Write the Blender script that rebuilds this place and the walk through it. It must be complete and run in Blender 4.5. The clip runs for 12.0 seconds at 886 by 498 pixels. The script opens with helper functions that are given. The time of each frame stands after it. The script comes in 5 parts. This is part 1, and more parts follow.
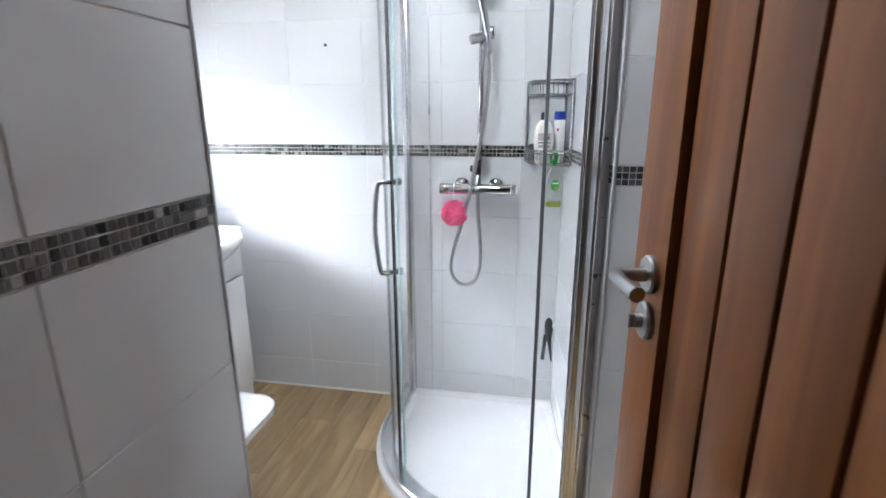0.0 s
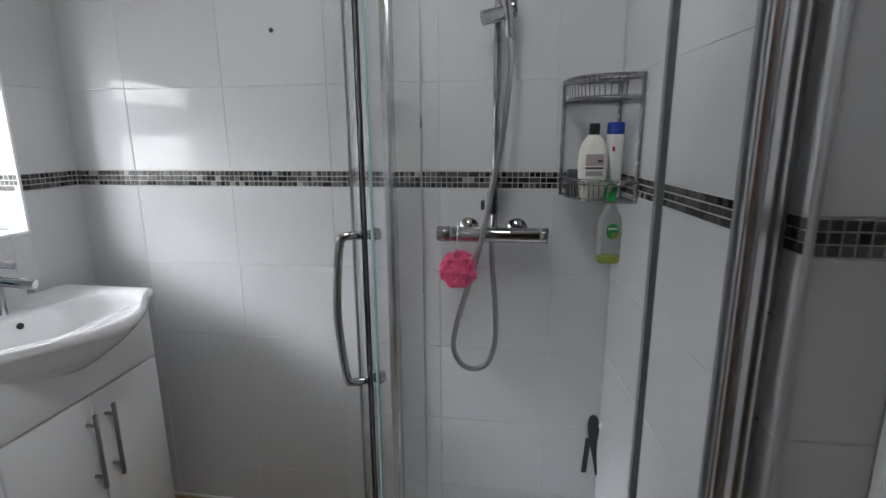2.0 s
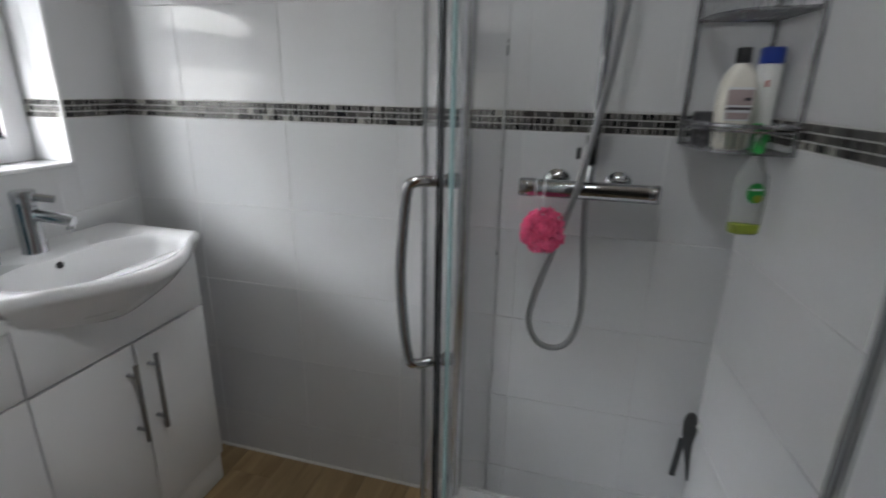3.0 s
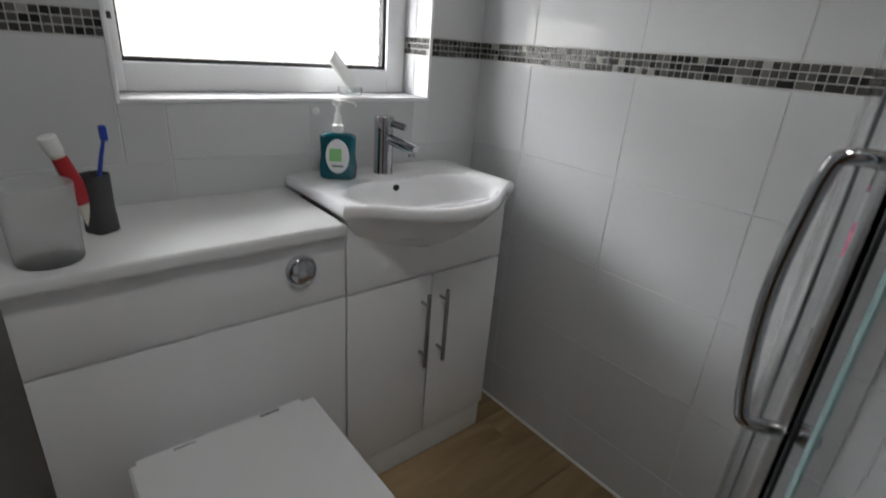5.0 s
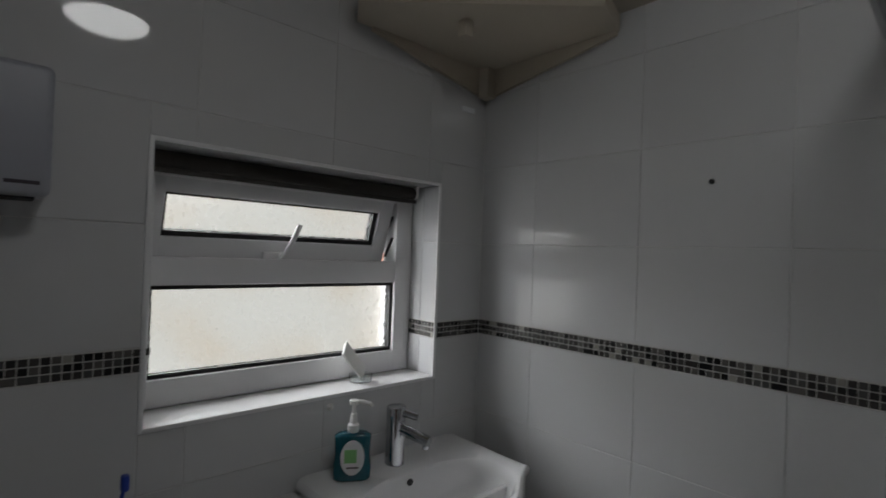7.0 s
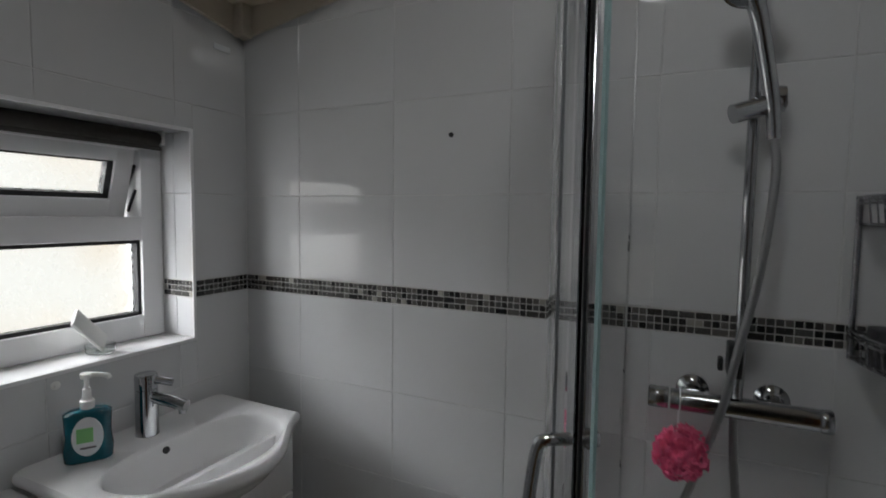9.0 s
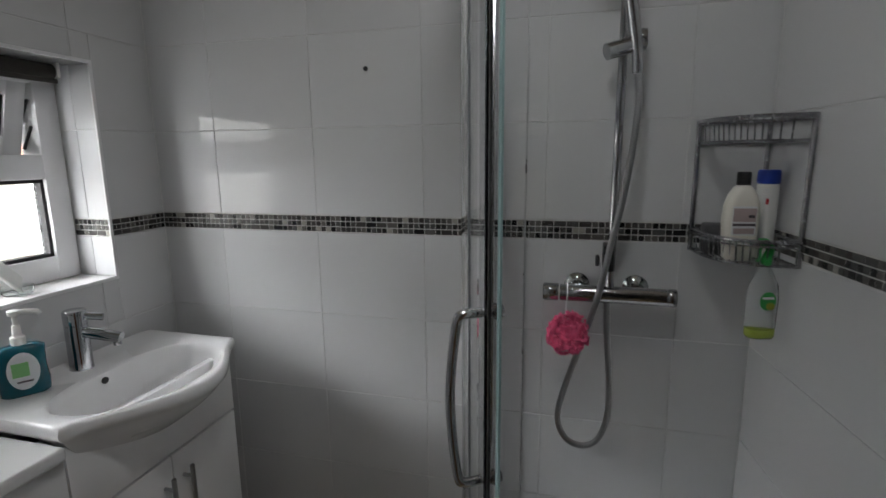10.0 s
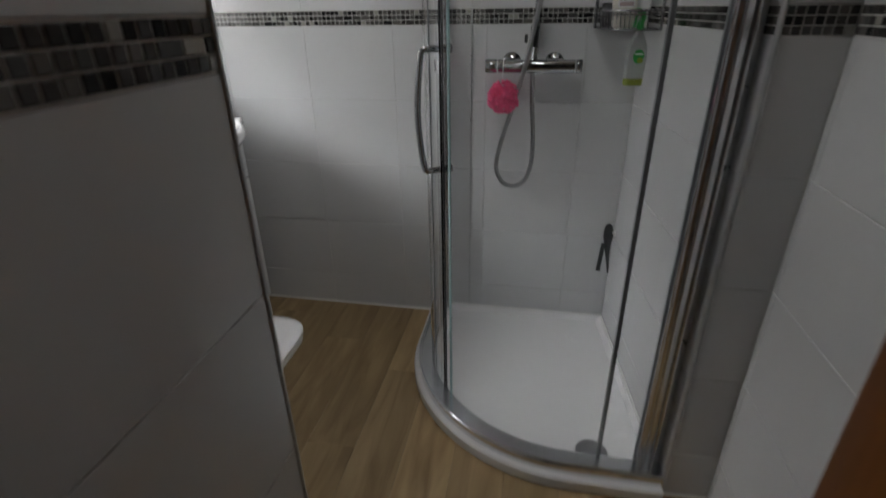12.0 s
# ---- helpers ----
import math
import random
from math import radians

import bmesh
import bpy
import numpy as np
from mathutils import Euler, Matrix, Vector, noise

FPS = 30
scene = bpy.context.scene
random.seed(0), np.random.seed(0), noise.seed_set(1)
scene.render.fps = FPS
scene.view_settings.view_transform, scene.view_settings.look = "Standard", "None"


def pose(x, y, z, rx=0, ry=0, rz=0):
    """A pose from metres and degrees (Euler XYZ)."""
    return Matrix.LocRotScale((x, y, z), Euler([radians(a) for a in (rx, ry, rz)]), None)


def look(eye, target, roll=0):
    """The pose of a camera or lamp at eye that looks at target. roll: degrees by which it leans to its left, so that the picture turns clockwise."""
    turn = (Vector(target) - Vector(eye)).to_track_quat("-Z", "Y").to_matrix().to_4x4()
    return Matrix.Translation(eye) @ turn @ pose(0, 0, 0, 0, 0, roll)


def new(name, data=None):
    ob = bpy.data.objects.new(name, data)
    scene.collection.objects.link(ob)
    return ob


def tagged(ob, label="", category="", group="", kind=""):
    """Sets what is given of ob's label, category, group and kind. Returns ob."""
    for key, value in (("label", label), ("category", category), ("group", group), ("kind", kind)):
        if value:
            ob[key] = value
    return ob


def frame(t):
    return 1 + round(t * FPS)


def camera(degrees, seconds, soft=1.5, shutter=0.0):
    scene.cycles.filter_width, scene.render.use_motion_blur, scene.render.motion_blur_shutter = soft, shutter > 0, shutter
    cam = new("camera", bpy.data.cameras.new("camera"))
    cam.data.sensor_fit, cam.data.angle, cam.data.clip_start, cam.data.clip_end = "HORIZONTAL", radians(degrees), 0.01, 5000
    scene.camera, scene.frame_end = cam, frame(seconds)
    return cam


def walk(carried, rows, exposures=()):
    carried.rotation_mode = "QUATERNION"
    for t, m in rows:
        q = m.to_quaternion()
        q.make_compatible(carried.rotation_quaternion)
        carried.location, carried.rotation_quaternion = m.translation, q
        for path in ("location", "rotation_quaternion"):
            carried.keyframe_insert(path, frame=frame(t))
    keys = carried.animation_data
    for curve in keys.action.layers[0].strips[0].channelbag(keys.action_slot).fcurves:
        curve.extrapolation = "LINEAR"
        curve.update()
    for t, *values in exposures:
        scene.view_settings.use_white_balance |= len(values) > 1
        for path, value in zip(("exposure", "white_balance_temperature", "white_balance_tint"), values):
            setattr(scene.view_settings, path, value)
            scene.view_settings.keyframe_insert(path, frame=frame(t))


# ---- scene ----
cam = camera(83.4, 12.0, shutter=0.4)
PATH = [
    (0, (0.187, 0.113, 1.325), (-0.171, 2.01, 0.802), -0.3),
    (0.3, (0.148, 0.214, 1.303), (-0.132, 2.13, 0.802), 0.5),
    (0.5, (0.098, 0.286, 1.289), (-0.145, 2.196, 0.75), -0.5),
    (1, (0.039, 0.401, 1.289), (-0.004, 2.321, 0.731), -0.2),
    (1.5, (0.033, 0.572, 1.3), (-0.117, 2.504, 0.806), -1.8),
    (2, (0.02, 0.744, 1.3), (-0.271, 2.673, 0.86), -0.4),
    (2.5, (-0.018, 0.837, 1.288), (-0.322, 2.744, 0.767), -0.5),
    (3, (-0.072, 0.947, 1.247), (-0.569, 2.785, 0.633), 1.1),
    (3.5, (-0.132, 1.071, 1.179), (-1.105, 2.591, 0.317), 3.8),
    (3.7, (-0.115, 1.108, 1.141), (-1.205, 2.44, 0.122), 5.5),
    (5.3, (-0.21, 1.057, 1.218), (-1.687, 2.238, 0.569), 3.7),
    (5.5, (-0.224, 1.055, 1.273), (-1.726, 2.25, 0.712), 2.4),
    (6, (-0.249, 1.027, 1.353), (-1.841, 2.196, 1.036), 1.7),
    (6.5, (-0.26, 1.003, 1.407), (-1.881, 2.163, 1.242), 1.0),
    (6.7, (-0.28, 0.962, 1.408), (-1.844, 2.207, 1.367), 2.0),
    (8.3, (-0.183, 1.027, 1.454), (-1.305, 2.683, 1.462), 1.8),
    (8.5, (-0.178, 1.032, 1.438), (-1.198, 2.752, 1.416), 1.8),
    (9, (-0.161, 1.025, 1.4), (-1.017, 2.828, 1.263), 0.7),
    (9.5, (-0.156, 0.969, 1.387), (-0.87, 2.816, 1.1), 0.0),
    (10, (-0.136, 0.882, 1.367), (-0.642, 2.783, 1.003), -0.6),
    (10.5, (-0.102, 0.824, 1.348), (-0.577, 2.721, 0.926), -1.8),
    (11, (-0.04, 0.698, 1.302), (-0.501, 2.561, 0.742), -2.5),
    (11.5, (-0.027, 0.558, 1.257), (-0.464, 2.374, 0.54), -1.3),
    (12, (-0.027, 0.372, 1.205), (-0.362, 2.14, 0.332), -0.9),
]
EXPOSURES = [(0.0, 1.80, 6000, 10), (0.5, 1.55, 6050, 10), (1.0, 1.12, 6100, 10), (1.5, 0.70, 6150, 10), (2.0, 0.38, 6320, 10), (3.0, 0.10, 6450, 10), (3.5, 0.05, 6500, 10),
             (5.5, -0.42, 6600, 10), (6.0, -1.12, 6600, 10), (6.5, -1.58, 6600, 10), (8.5, -1.20, 6550, 10), (9.0, -0.95, 6550, 10), (9.5, -0.66, 6600, 10), (10.0, -0.53, 6600, 10),
             (11.0, -0.30, 6650, 10), (11.5, -0.25, 6620, 10), (12.0, -0.25, 6680, 10)]
walk(cam, [(t, look(eye, target, roll)) for t, eye, target, roll in PATH], EXPOSURES)

# ---- light ----
world = bpy.data.worlds.new("sky")
scene.world = world
world.use_nodes = True
wn = world.node_tree.nodes
sky = wn.new("ShaderNodeTexSky")
sky.sky_type, sky.sun_disc = "NISHITA", False
sky.sun_elevation, sky.sun_rotation = radians(35), radians(250)
wn["Background"].inputs["Strength"].default_value = 0.08
world.node_tree.links.new(sky.outputs[0], wn["Background"].inputs["Color"])

OUTSIDE_GLOW = 28.0      # overcast sky panel behind the window, the main daylight
FILL_GLOW = 5.6       # unseen panels below and south of the window, added to light the walls
SOUTH_FILL_GLOW = 28.0         # unseen panel far south, added to brighten the reveal and sill
LAMP_GLOW = 30.0         # the ceiling lamp's diffuser


# ---- materials ----
def mat(name, color, rough=0.5, metal=0.0, var=0.0, scale=8.0, bump=0.0, bump_scale=60.0, rough_var=0.0, trans=0.0,
        ior=1.45, island=0.0, obrand=0.0, stretch=(1, 1, 1), coat=0.0):
    """A surface with colour and roughness that vary at two scales and a fine relief."""
    m = bpy.data.materials.new(name)
    m.use_nodes = True
    n, l = m.node_tree.nodes, m.node_tree.links
    b = n["Principled BSDF"]
    b.inputs["Base Color"].default_value = (*color, 1)
    b.inputs["Roughness"].default_value = rough
    b.inputs["Metallic"].default_value = metal
    b.inputs["IOR"].default_value = ior
    b.inputs["Transmission Weight"].default_value = trans
    b.inputs["Coat Weight"].default_value = coat
    geo = n.new("ShaderNodeTexCoord")
    mp = n.new("ShaderNodeMapping")
    mp.inputs["Scale"].default_value = stretch
    l.new(geo.outputs["Object"], mp.inputs["Vector"])
    if var or island or obrand:
        a = n.new("ShaderNodeTexNoise")
        a.inputs["Scale"].default_value, a.inputs["Detail"].default_value = scale, 6
        l.new(mp.outputs[0], a.inputs["Vector"])
        fac = a.outputs["Fac"]
        hsv = n.new("ShaderNodeHueSaturation")
        hsv.inputs["Color"].default_value = (*color, 1)
        rng = n.new("ShaderNodeMapRange")
        rng.inputs["To Min"].default_value, rng.inputs["To Max"].default_value = 1 - var, 1 + var
        l.new(fac, rng.inputs["Value"])
        out = rng.outputs[0]
        amount = island or obrand
        if amount:
            if island:
                r = n.new("ShaderNodeNewGeometry").outputs["Random Per Island"]
            else:
                r = n.new("ShaderNodeObjectInfo").outputs["Random"]
            r2 = n.new("ShaderNodeMapRange")
            r2.inputs["To Min"].default_value, r2.inputs["To Max"].default_value = 1 - amount, 1 + amount
            l.new(r, r2.inputs["Value"])
            mul = n.new("ShaderNodeMath")
            mul.operation = "MULTIPLY"
            l.new(out, mul.inputs[0]), l.new(r2.outputs[0], mul.inputs[1])
            out = mul.outputs[0]
        l.new(out, hsv.inputs["Value"])
        l.new(hsv.outputs[0], b.inputs["Base Color"])
    if rough_var:
        c = n.new("ShaderNodeTexNoise")
        c.inputs["Scale"].default_value, c.inputs["Detail"].default_value = scale * 2.3, 5
        l.new(mp.outputs[0], c.inputs["Vector"])
        r3 = n.new("ShaderNodeMapRange")
        r3.inputs["To Min"].default_value, r3.inputs["To Max"].default_value = max(0.0, rough - rough_var), rough + rough_var
        l.new(c.outputs["Fac"], r3.inputs["Value"])
        l.new(r3.outputs[0], b.inputs["Roughness"])
    if bump:
        d = n.new("ShaderNodeTexNoise")
        d.inputs["Scale"].default_value, d.inputs["Detail"].default_value = bump_scale, 3
        l.new(mp.outputs[0], d.inputs["Vector"])
        bp = n.new("ShaderNodeBump")
        bp.inputs["Strength"].default_value, bp.inputs["Distance"].default_value = bump, 0.002
        l.new(d.outputs["Fac"], bp.inputs["Height"])
        l.new(bp.outputs[0], b.inputs["Normal"])
    return m


def chip_mat(name, use_object):
    """Glass mosaic: each chip takes its own shade of grey, brown, black or now and then cream."""
    m = mat(name, (0.1, 0.1, 0.1), 0.15)
    n, l = m.node_tree.nodes, m.node_tree.links
    ramp = n.new("ShaderNodeValToRGB")
    ramp.color_ramp.interpolation = "CONSTANT"
    stops = [(0.0, 0.012, 0.012, 0.013), (0.18, 0.05, 0.047, 0.045), (0.38, 0.085, 0.085, 0.084), (0.55, 0.028, 0.027, 0.027),
             (0.68, 0.125, 0.120, 0.112), (0.82, 0.07, 0.066, 0.064), (0.93, 0.34, 0.33, 0.30)]
    els = ramp.color_ramp.elements
    while len(els) < len(stops):
        els.new(1.0)
    for e, (p, *c) in zip(els, stops):
        e.position, e.color = p, (*c, 1)
    src = n.new("ShaderNodeObjectInfo").outputs["Random"] if use_object else n.new("ShaderNodeNewGeometry").outputs["Random Per Island"]
    l.new(src, ramp.inputs["Fac"])
    l.new(ramp.outputs[0], n["Principled BSDF"].inputs["Base Color"])
    return m


def wood(name, dark, light, scale, stretch, rough, obrand=0.0):
    """Grained timber: streaks stretched along the board, pores, and a shade for each board."""
    m = mat(name, light, rough, rough_var=0.08, scale=6, stretch=stretch)
    n, l = m.node_tree.nodes, m.node_tree.links
    tc = n.new("ShaderNodeTexCoord")
    mp = n.new("ShaderNodeMapping")
    mp.inputs["Scale"].default_value = stretch
    oi = n.new("ShaderNodeObjectInfo")
    add = n.new("ShaderNodeVectorMath")
    add.operation = "MULTIPLY_ADD"
    l.new(tc.outputs["Object"], add.inputs[0])
    add.inputs[1].default_value = (1, 1, 1)
    comb = n.new("ShaderNodeCombineXYZ")
    k = n.new("ShaderNodeMath")
    k.operation, k.inputs[1].default_value = "MULTIPLY", 37.0
    l.new(oi.outputs["Random"], k.inputs[0])
    for i in range(3):
        l.new(k.outputs[0], comb.inputs[i])
    l.new(comb.outputs[0], add.inputs[2])
    l.new(add.outputs[0], mp.inputs["Vector"])
    a = n.new("ShaderNodeTexNoise")
    a.inputs["Scale"].default_value, a.inputs["Detail"].default_value, a.inputs["Distortion"].default_value = scale, 8, 0.6
    l.new(mp.outputs[0], a.inputs["Vector"])
    ramp = n.new("ShaderNodeValToRGB")
    ramp.color_ramp.elements[0].position, ramp.color_ramp.elements[0].color = 0.32, (*dark, 1)
    ramp.color_ramp.elements[1].position, ramp.color_ramp.elements[1].color = 0.66, (*light, 1)
    l.new(a.outputs["Fac"], ramp.inputs["Fac"])
    hsv = n.new("ShaderNodeHueSaturation")
    l.new(ramp.outputs[0], hsv.inputs["Color"])
    r2 = n.new("ShaderNodeMapRange")
    r2.inputs["To Min"].default_value, r2.inputs["To Max"].default_value = 1 - obrand, 1 + obrand
    l.new(oi.outputs["Random"], r2.inputs["Value"])
    l.new(r2.outputs[0], hsv.inputs["Value"])
    b = n["Principled BSDF"]
    l.new(hsv.outputs[0], b.inputs["Base Color"])
    bp = n.new("ShaderNodeBump")
    bp.inputs["Strength"].default_value, bp.inputs["Distance"].default_value = 0.15, 0.001
    l.new(a.outputs["Fac"], bp.inputs["Height"])
    l.new(bp.outputs[0], b.inputs["Normal"])
    return m


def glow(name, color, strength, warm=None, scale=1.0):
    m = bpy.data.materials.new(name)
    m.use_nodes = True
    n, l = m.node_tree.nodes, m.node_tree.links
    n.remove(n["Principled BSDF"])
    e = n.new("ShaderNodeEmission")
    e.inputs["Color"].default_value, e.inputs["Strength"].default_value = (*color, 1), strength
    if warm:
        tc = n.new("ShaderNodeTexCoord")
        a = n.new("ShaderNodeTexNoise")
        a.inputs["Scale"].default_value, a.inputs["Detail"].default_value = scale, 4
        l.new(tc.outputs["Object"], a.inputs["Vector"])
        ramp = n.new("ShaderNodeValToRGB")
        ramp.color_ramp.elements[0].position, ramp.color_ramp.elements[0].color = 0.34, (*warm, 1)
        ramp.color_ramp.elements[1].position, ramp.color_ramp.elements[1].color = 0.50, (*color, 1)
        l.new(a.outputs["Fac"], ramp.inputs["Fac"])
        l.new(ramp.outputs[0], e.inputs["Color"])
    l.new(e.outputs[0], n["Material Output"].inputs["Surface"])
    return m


TILE = mat("white_glazed_tile", (0.60, 0.605, 0.615), 0.04, var=0.025, scale=3, bump=0.05, bump_scale=7, rough_var=0.03, obrand=0.025, ior=1.46)
GROUT = mat("grey_grout", (0.66, 0.66, 0.655), 0.85, var=0.12, scale=40, bump=0.3, bump_scale=300)
BAND_GROUT = mat("mosaic_grout", (0.55, 0.54, 0.52), 0.85, var=0.1, scale=60, bump=0.3, bump_scale=300)
CHIP = chip_mat("mosaic_chip", True)
CHIP_JOINED = chip_mat("mosaic_chip_far", False)
TRIM = mat("tile_trim_aluminium", (0.42, 0.42, 0.43), 0.35, 0.7, var=0.05, scale=20)
CHROME = mat("chrome", (0.50, 0.51, 0.525), 0.07, 1.0, rough_var=0.05, scale=20)
ALU = mat("polished_aluminium", (0.70, 0.71, 0.73), 0.20, 1.0, rough_var=0.08, scale=14)
SATIN = mat("satin_aluminium", (0.50, 0.51, 0.52), 0.30, 0.7, rough_var=0.08, scale=14)
STEEL = mat("brushed_steel", (0.37, 0.37, 0.38), 0.32, 1.0, rough_var=0.06, scale=40)
WIRE = mat("rack_wire_chrome", (0.40, 0.40, 0.42), 0.25, 1.0, rough_var=0.1, scale=60)
DARK_SEAL = mat("black_seal", (0.012, 0.013, 0.015), 0.45, var=0.2, scale=30)
GREY_SEAL = mat("grey_seal", (0.17, 0.18, 0.19), 0.4, var=0.15, scale=30)
GLASS = mat("shower_glass", (0.982, 0.988, 0.988), 0.0, trans=1.0, ior=1.16)
GLASS_EDGE = mat("glass_edge_green", (0.36, 0.52, 0.53), 0.15, trans=0.0, var=0.1, scale=30)
FROST = mat("frosted_glass", (0.97, 0.97, 0.96), 0.28, trans=1.0, ior=1.3, bump=0.9, bump_scale=38, rough_var=0.1, scale=25)
UPVC = mat("white_upvc", (0.78, 0.78, 0.79), 0.28, var=0.02, scale=9, bump=0.03, bump_scale=120)
GASKET = mat("black_gasket", (0.02, 0.02, 0.022), 0.6, var=0.2, scale=40)
CERAMIC = mat("white_ceramic", (0.80, 0.80, 0.81), 0.06, var=0.015, scale=5, rough_var=0.03, coat=0.3)
GLOSSWHITE = mat("white_gloss_board", (0.78, 0.78, 0.785), 0.18, var=0.02, scale=6, bump=0.03, bump_scale=30, rough_var=0.05)
WORKTOP = mat("white_laminate", (0.74, 0.74, 0.745), 0.34, var=0.02, scale=5, rough_var=0.05)
PLASTIC = mat("white_plastic", (0.78, 0.78, 0.76), 0.35, var=0.03, scale=12)
ACRYLIC = mat("tray_acrylic", (0.80, 0.80, 0.81), 0.25, var=0.02, scale=8, bump=0.06, bump_scale=180, rough_var=0.08)
CEILING = mat("ceiling_paint", (0.52, 0.47, 0.40), 0.75, var=0.04, scale=4, bump=0.1, bump_scale=180)
PAINT = mat("hall_paint", (0.22, 0.20, 0.18), 0.8, var=0.04, scale=4, bump=0.1, bump_scale=150)
SILICONE = mat("silicone_bead", (0.72, 0.72, 0.71), 0.4, var=0.1, scale=20)
OAK = wood("oak_door", (0.125, 0.038, 0.006), (0.225, 0.076, 0.013), 2.2, (9, 9, 0.7), 0.50, 0.10)
PLANK = wood("oak_vinyl", (0.255, 0.168, 0.080), (0.455, 0.325, 0.172), 1.9, (9, 1.3, 1), 0.42, 0.20)
GROOVE = mat("groove_shade_and_joint_brown", (0.075, 0.028, 0.010), 0.6, var=0.2, scale=20)
PINK = mat("pink_nylon_net", (0.95, 0.18, 0.36), 0.55, var=0.3, scale=60, bump=0.3, bump_scale=200)
BLACKP = mat("black_plastic", (0.018, 0.018, 0.02), 0.4, var=0.15, scale=30)
CREAM = mat("cream_plastic", (0.74, 0.71, 0.64), 0.3, var=0.03, scale=12)
BLUE = mat("blue_plastic", (0.02, 0.055, 0.36), 0.35, var=0.1, scale=20)
GREEN = mat("green_plastic", (0.02, 0.30, 0.055), 0.35, var=0.1, scale=20)
LIME = mat("lime_liquid", (0.70, 0.82, 0.14), 0.1, trans=0.6, ior=1.1, var=0.05, scale=12)
CLEAR = mat("clear_plastic", (0.91, 0.935, 0.925), 0.05, trans=0.97, ior=1.17)
TEAL = mat("teal_soap", (0.005, 0.115, 0.155), 0.12, trans=0.25, var=0.1, scale=15)
LABEL = mat("paper_label", (0.74, 0.76, 0.78), 0.45, var=0.05, scale=30)
LABEL_GREEN = mat("green_print", (0.22, 0.52, 0.20), 0.45, var=0.1, scale=40)
LABEL_PINK = mat("greyish_pink_print", (0.42, 0.33, 0.33), 0.5, var=0.1, scale=60)
LABEL_DARK = mat("dark_print", (0.05, 0.04, 0.05), 0.5, var=0.1, scale=40)
SLATE = mat("slate_resin", (0.045, 0.045, 0.05), 0.55, var=0.25, scale=25, bump=0.3, bump_scale=120)
RED = mat("red_plastic", (0.42, 0.02, 0.025), 0.35, var=0.1, scale=20)
MILKY = mat("milky_plastic", (0.93, 0.935, 0.93), 0.34, trans=0.88, ior=1.05, var=0.04, scale=15)
HEATER = mat("heater_plastic", (0.34, 0.35, 0.39), 0.4, var=0.03, scale=10)
BLIND = mat("dark_blind_fabric", (0.045, 0.04, 0.036), 0.8, var=0.2, scale=40, bump=0.3, bump_scale=300)
SHELFWOOD = mat("cream_painted_wood", (0.55, 0.49, 0.40), 0.6, var=0.06, scale=8, bump=0.1, bump_scale=90)
RUBBER = mat("dark_grey_rubber", (0.04, 0.042, 0.045), 0.45, var=0.2, scale=30)
RENDERED = mat("pale_render", (0.72, 0.68, 0.62), 0.85, var=0.1, scale=10, bump=0.4, bump_scale=120)
BRICK = mat("garden_brick", (0.46, 0.22, 0.17), 0.85, var=0.25, scale=14, bump=0.4, bump_scale=80, obrand=0.2)
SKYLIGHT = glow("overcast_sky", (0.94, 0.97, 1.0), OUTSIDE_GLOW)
# glow for added panels outside, which stand in for daylight
FILL_PANEL = glow("fill_panel_glow", (0.97, 0.97, 0.95), FILL_GLOW)
OUTSIDE = glow("pale_garden_glow", (0.95, 0.97, 0.94), 2.0, (0.90, 0.80, 0.66), 3.4)
SOUTH_FILL = glow("south_fill_panel_glow", (0.95, 0.97, 1.0), SOUTH_FILL_GLOW)
LAMP = glow("lamp_diffuser_glow", (0.97, 0.99, 1.0), LAMP_GLOW)


# ---- building helpers ----
def bm_new():
    return bmesh.new()


def finish(name, bm, material, smooth=True):
    me = bpy.data.meshes.new(name)
    bmesh.ops.recalc_face_normals(bm, faces=bm.faces)
    bm.to_mesh(me)
    bm.free()
    me.materials.append(material)
    if smooth:
        me.shade_smooth()
        me.set_sharp_from_angle(angle=radians(38))
    return me


def part(name, bm, material, parent=None, label="", smooth=True):
    ob = new(name, finish(name, bm, material, smooth))
    if parent:
        ob.parent = parent
    if label:
        ob["label"] = label
    return ob


def thing(name, at, label, category, group="", kind=""):
    ob = new(name)
    ob.empty_display_size = 0.05
    ob.location = at
    return tagged(ob, label, category, group, kind)


def put(ob, parent):
    """Hang a part built in world places under a thing that stands elsewhere."""
    ob.parent = parent
    ob.matrix_parent_inverse = Matrix.Translation(parent.location).inverted()
    return ob


def wpart(name, bm, material, parent, label="", smooth=True):
    """A part built in world places."""
    ob = part(name, bm, material, None, label, smooth)
    return put(ob, parent)


def sub(name, bm, material, parent, label="", smooth=True):
    """A piece of a part; both built in world places."""
    ob = part(name, bm, material, None, label, smooth)
    ob.parent = parent
    return ob


def box(bm, x0, x1, y0, y1, z0, z1, bevel=0.0, seg=2, m=None):
    vs = [bm.verts.new((x, y, z)) for z in (z0, z1) for y in (y0, y1) for x in (x0, x1)]
    fs = [bm.faces.new([vs[i] for i in f]) for f in ((0, 2, 3, 1), (4, 5, 7, 6), (0, 1, 5, 4), (2, 6, 7, 3), (0, 4, 6, 2), (1, 3, 7, 5))]
    if bevel:
        es = list({e for f in fs for e in f.edges})
        r = bmesh.ops.bevel(bm, geom=es, offset=bevel, segments=seg, affect="EDGES", profile=0.5)
        vs = list({v for f in r["faces"] for v in f.verts})
    if m is not None:
        bmesh.ops.transform(bm, matrix=m, verts=[v for v in vs if v.is_valid])
    return bm


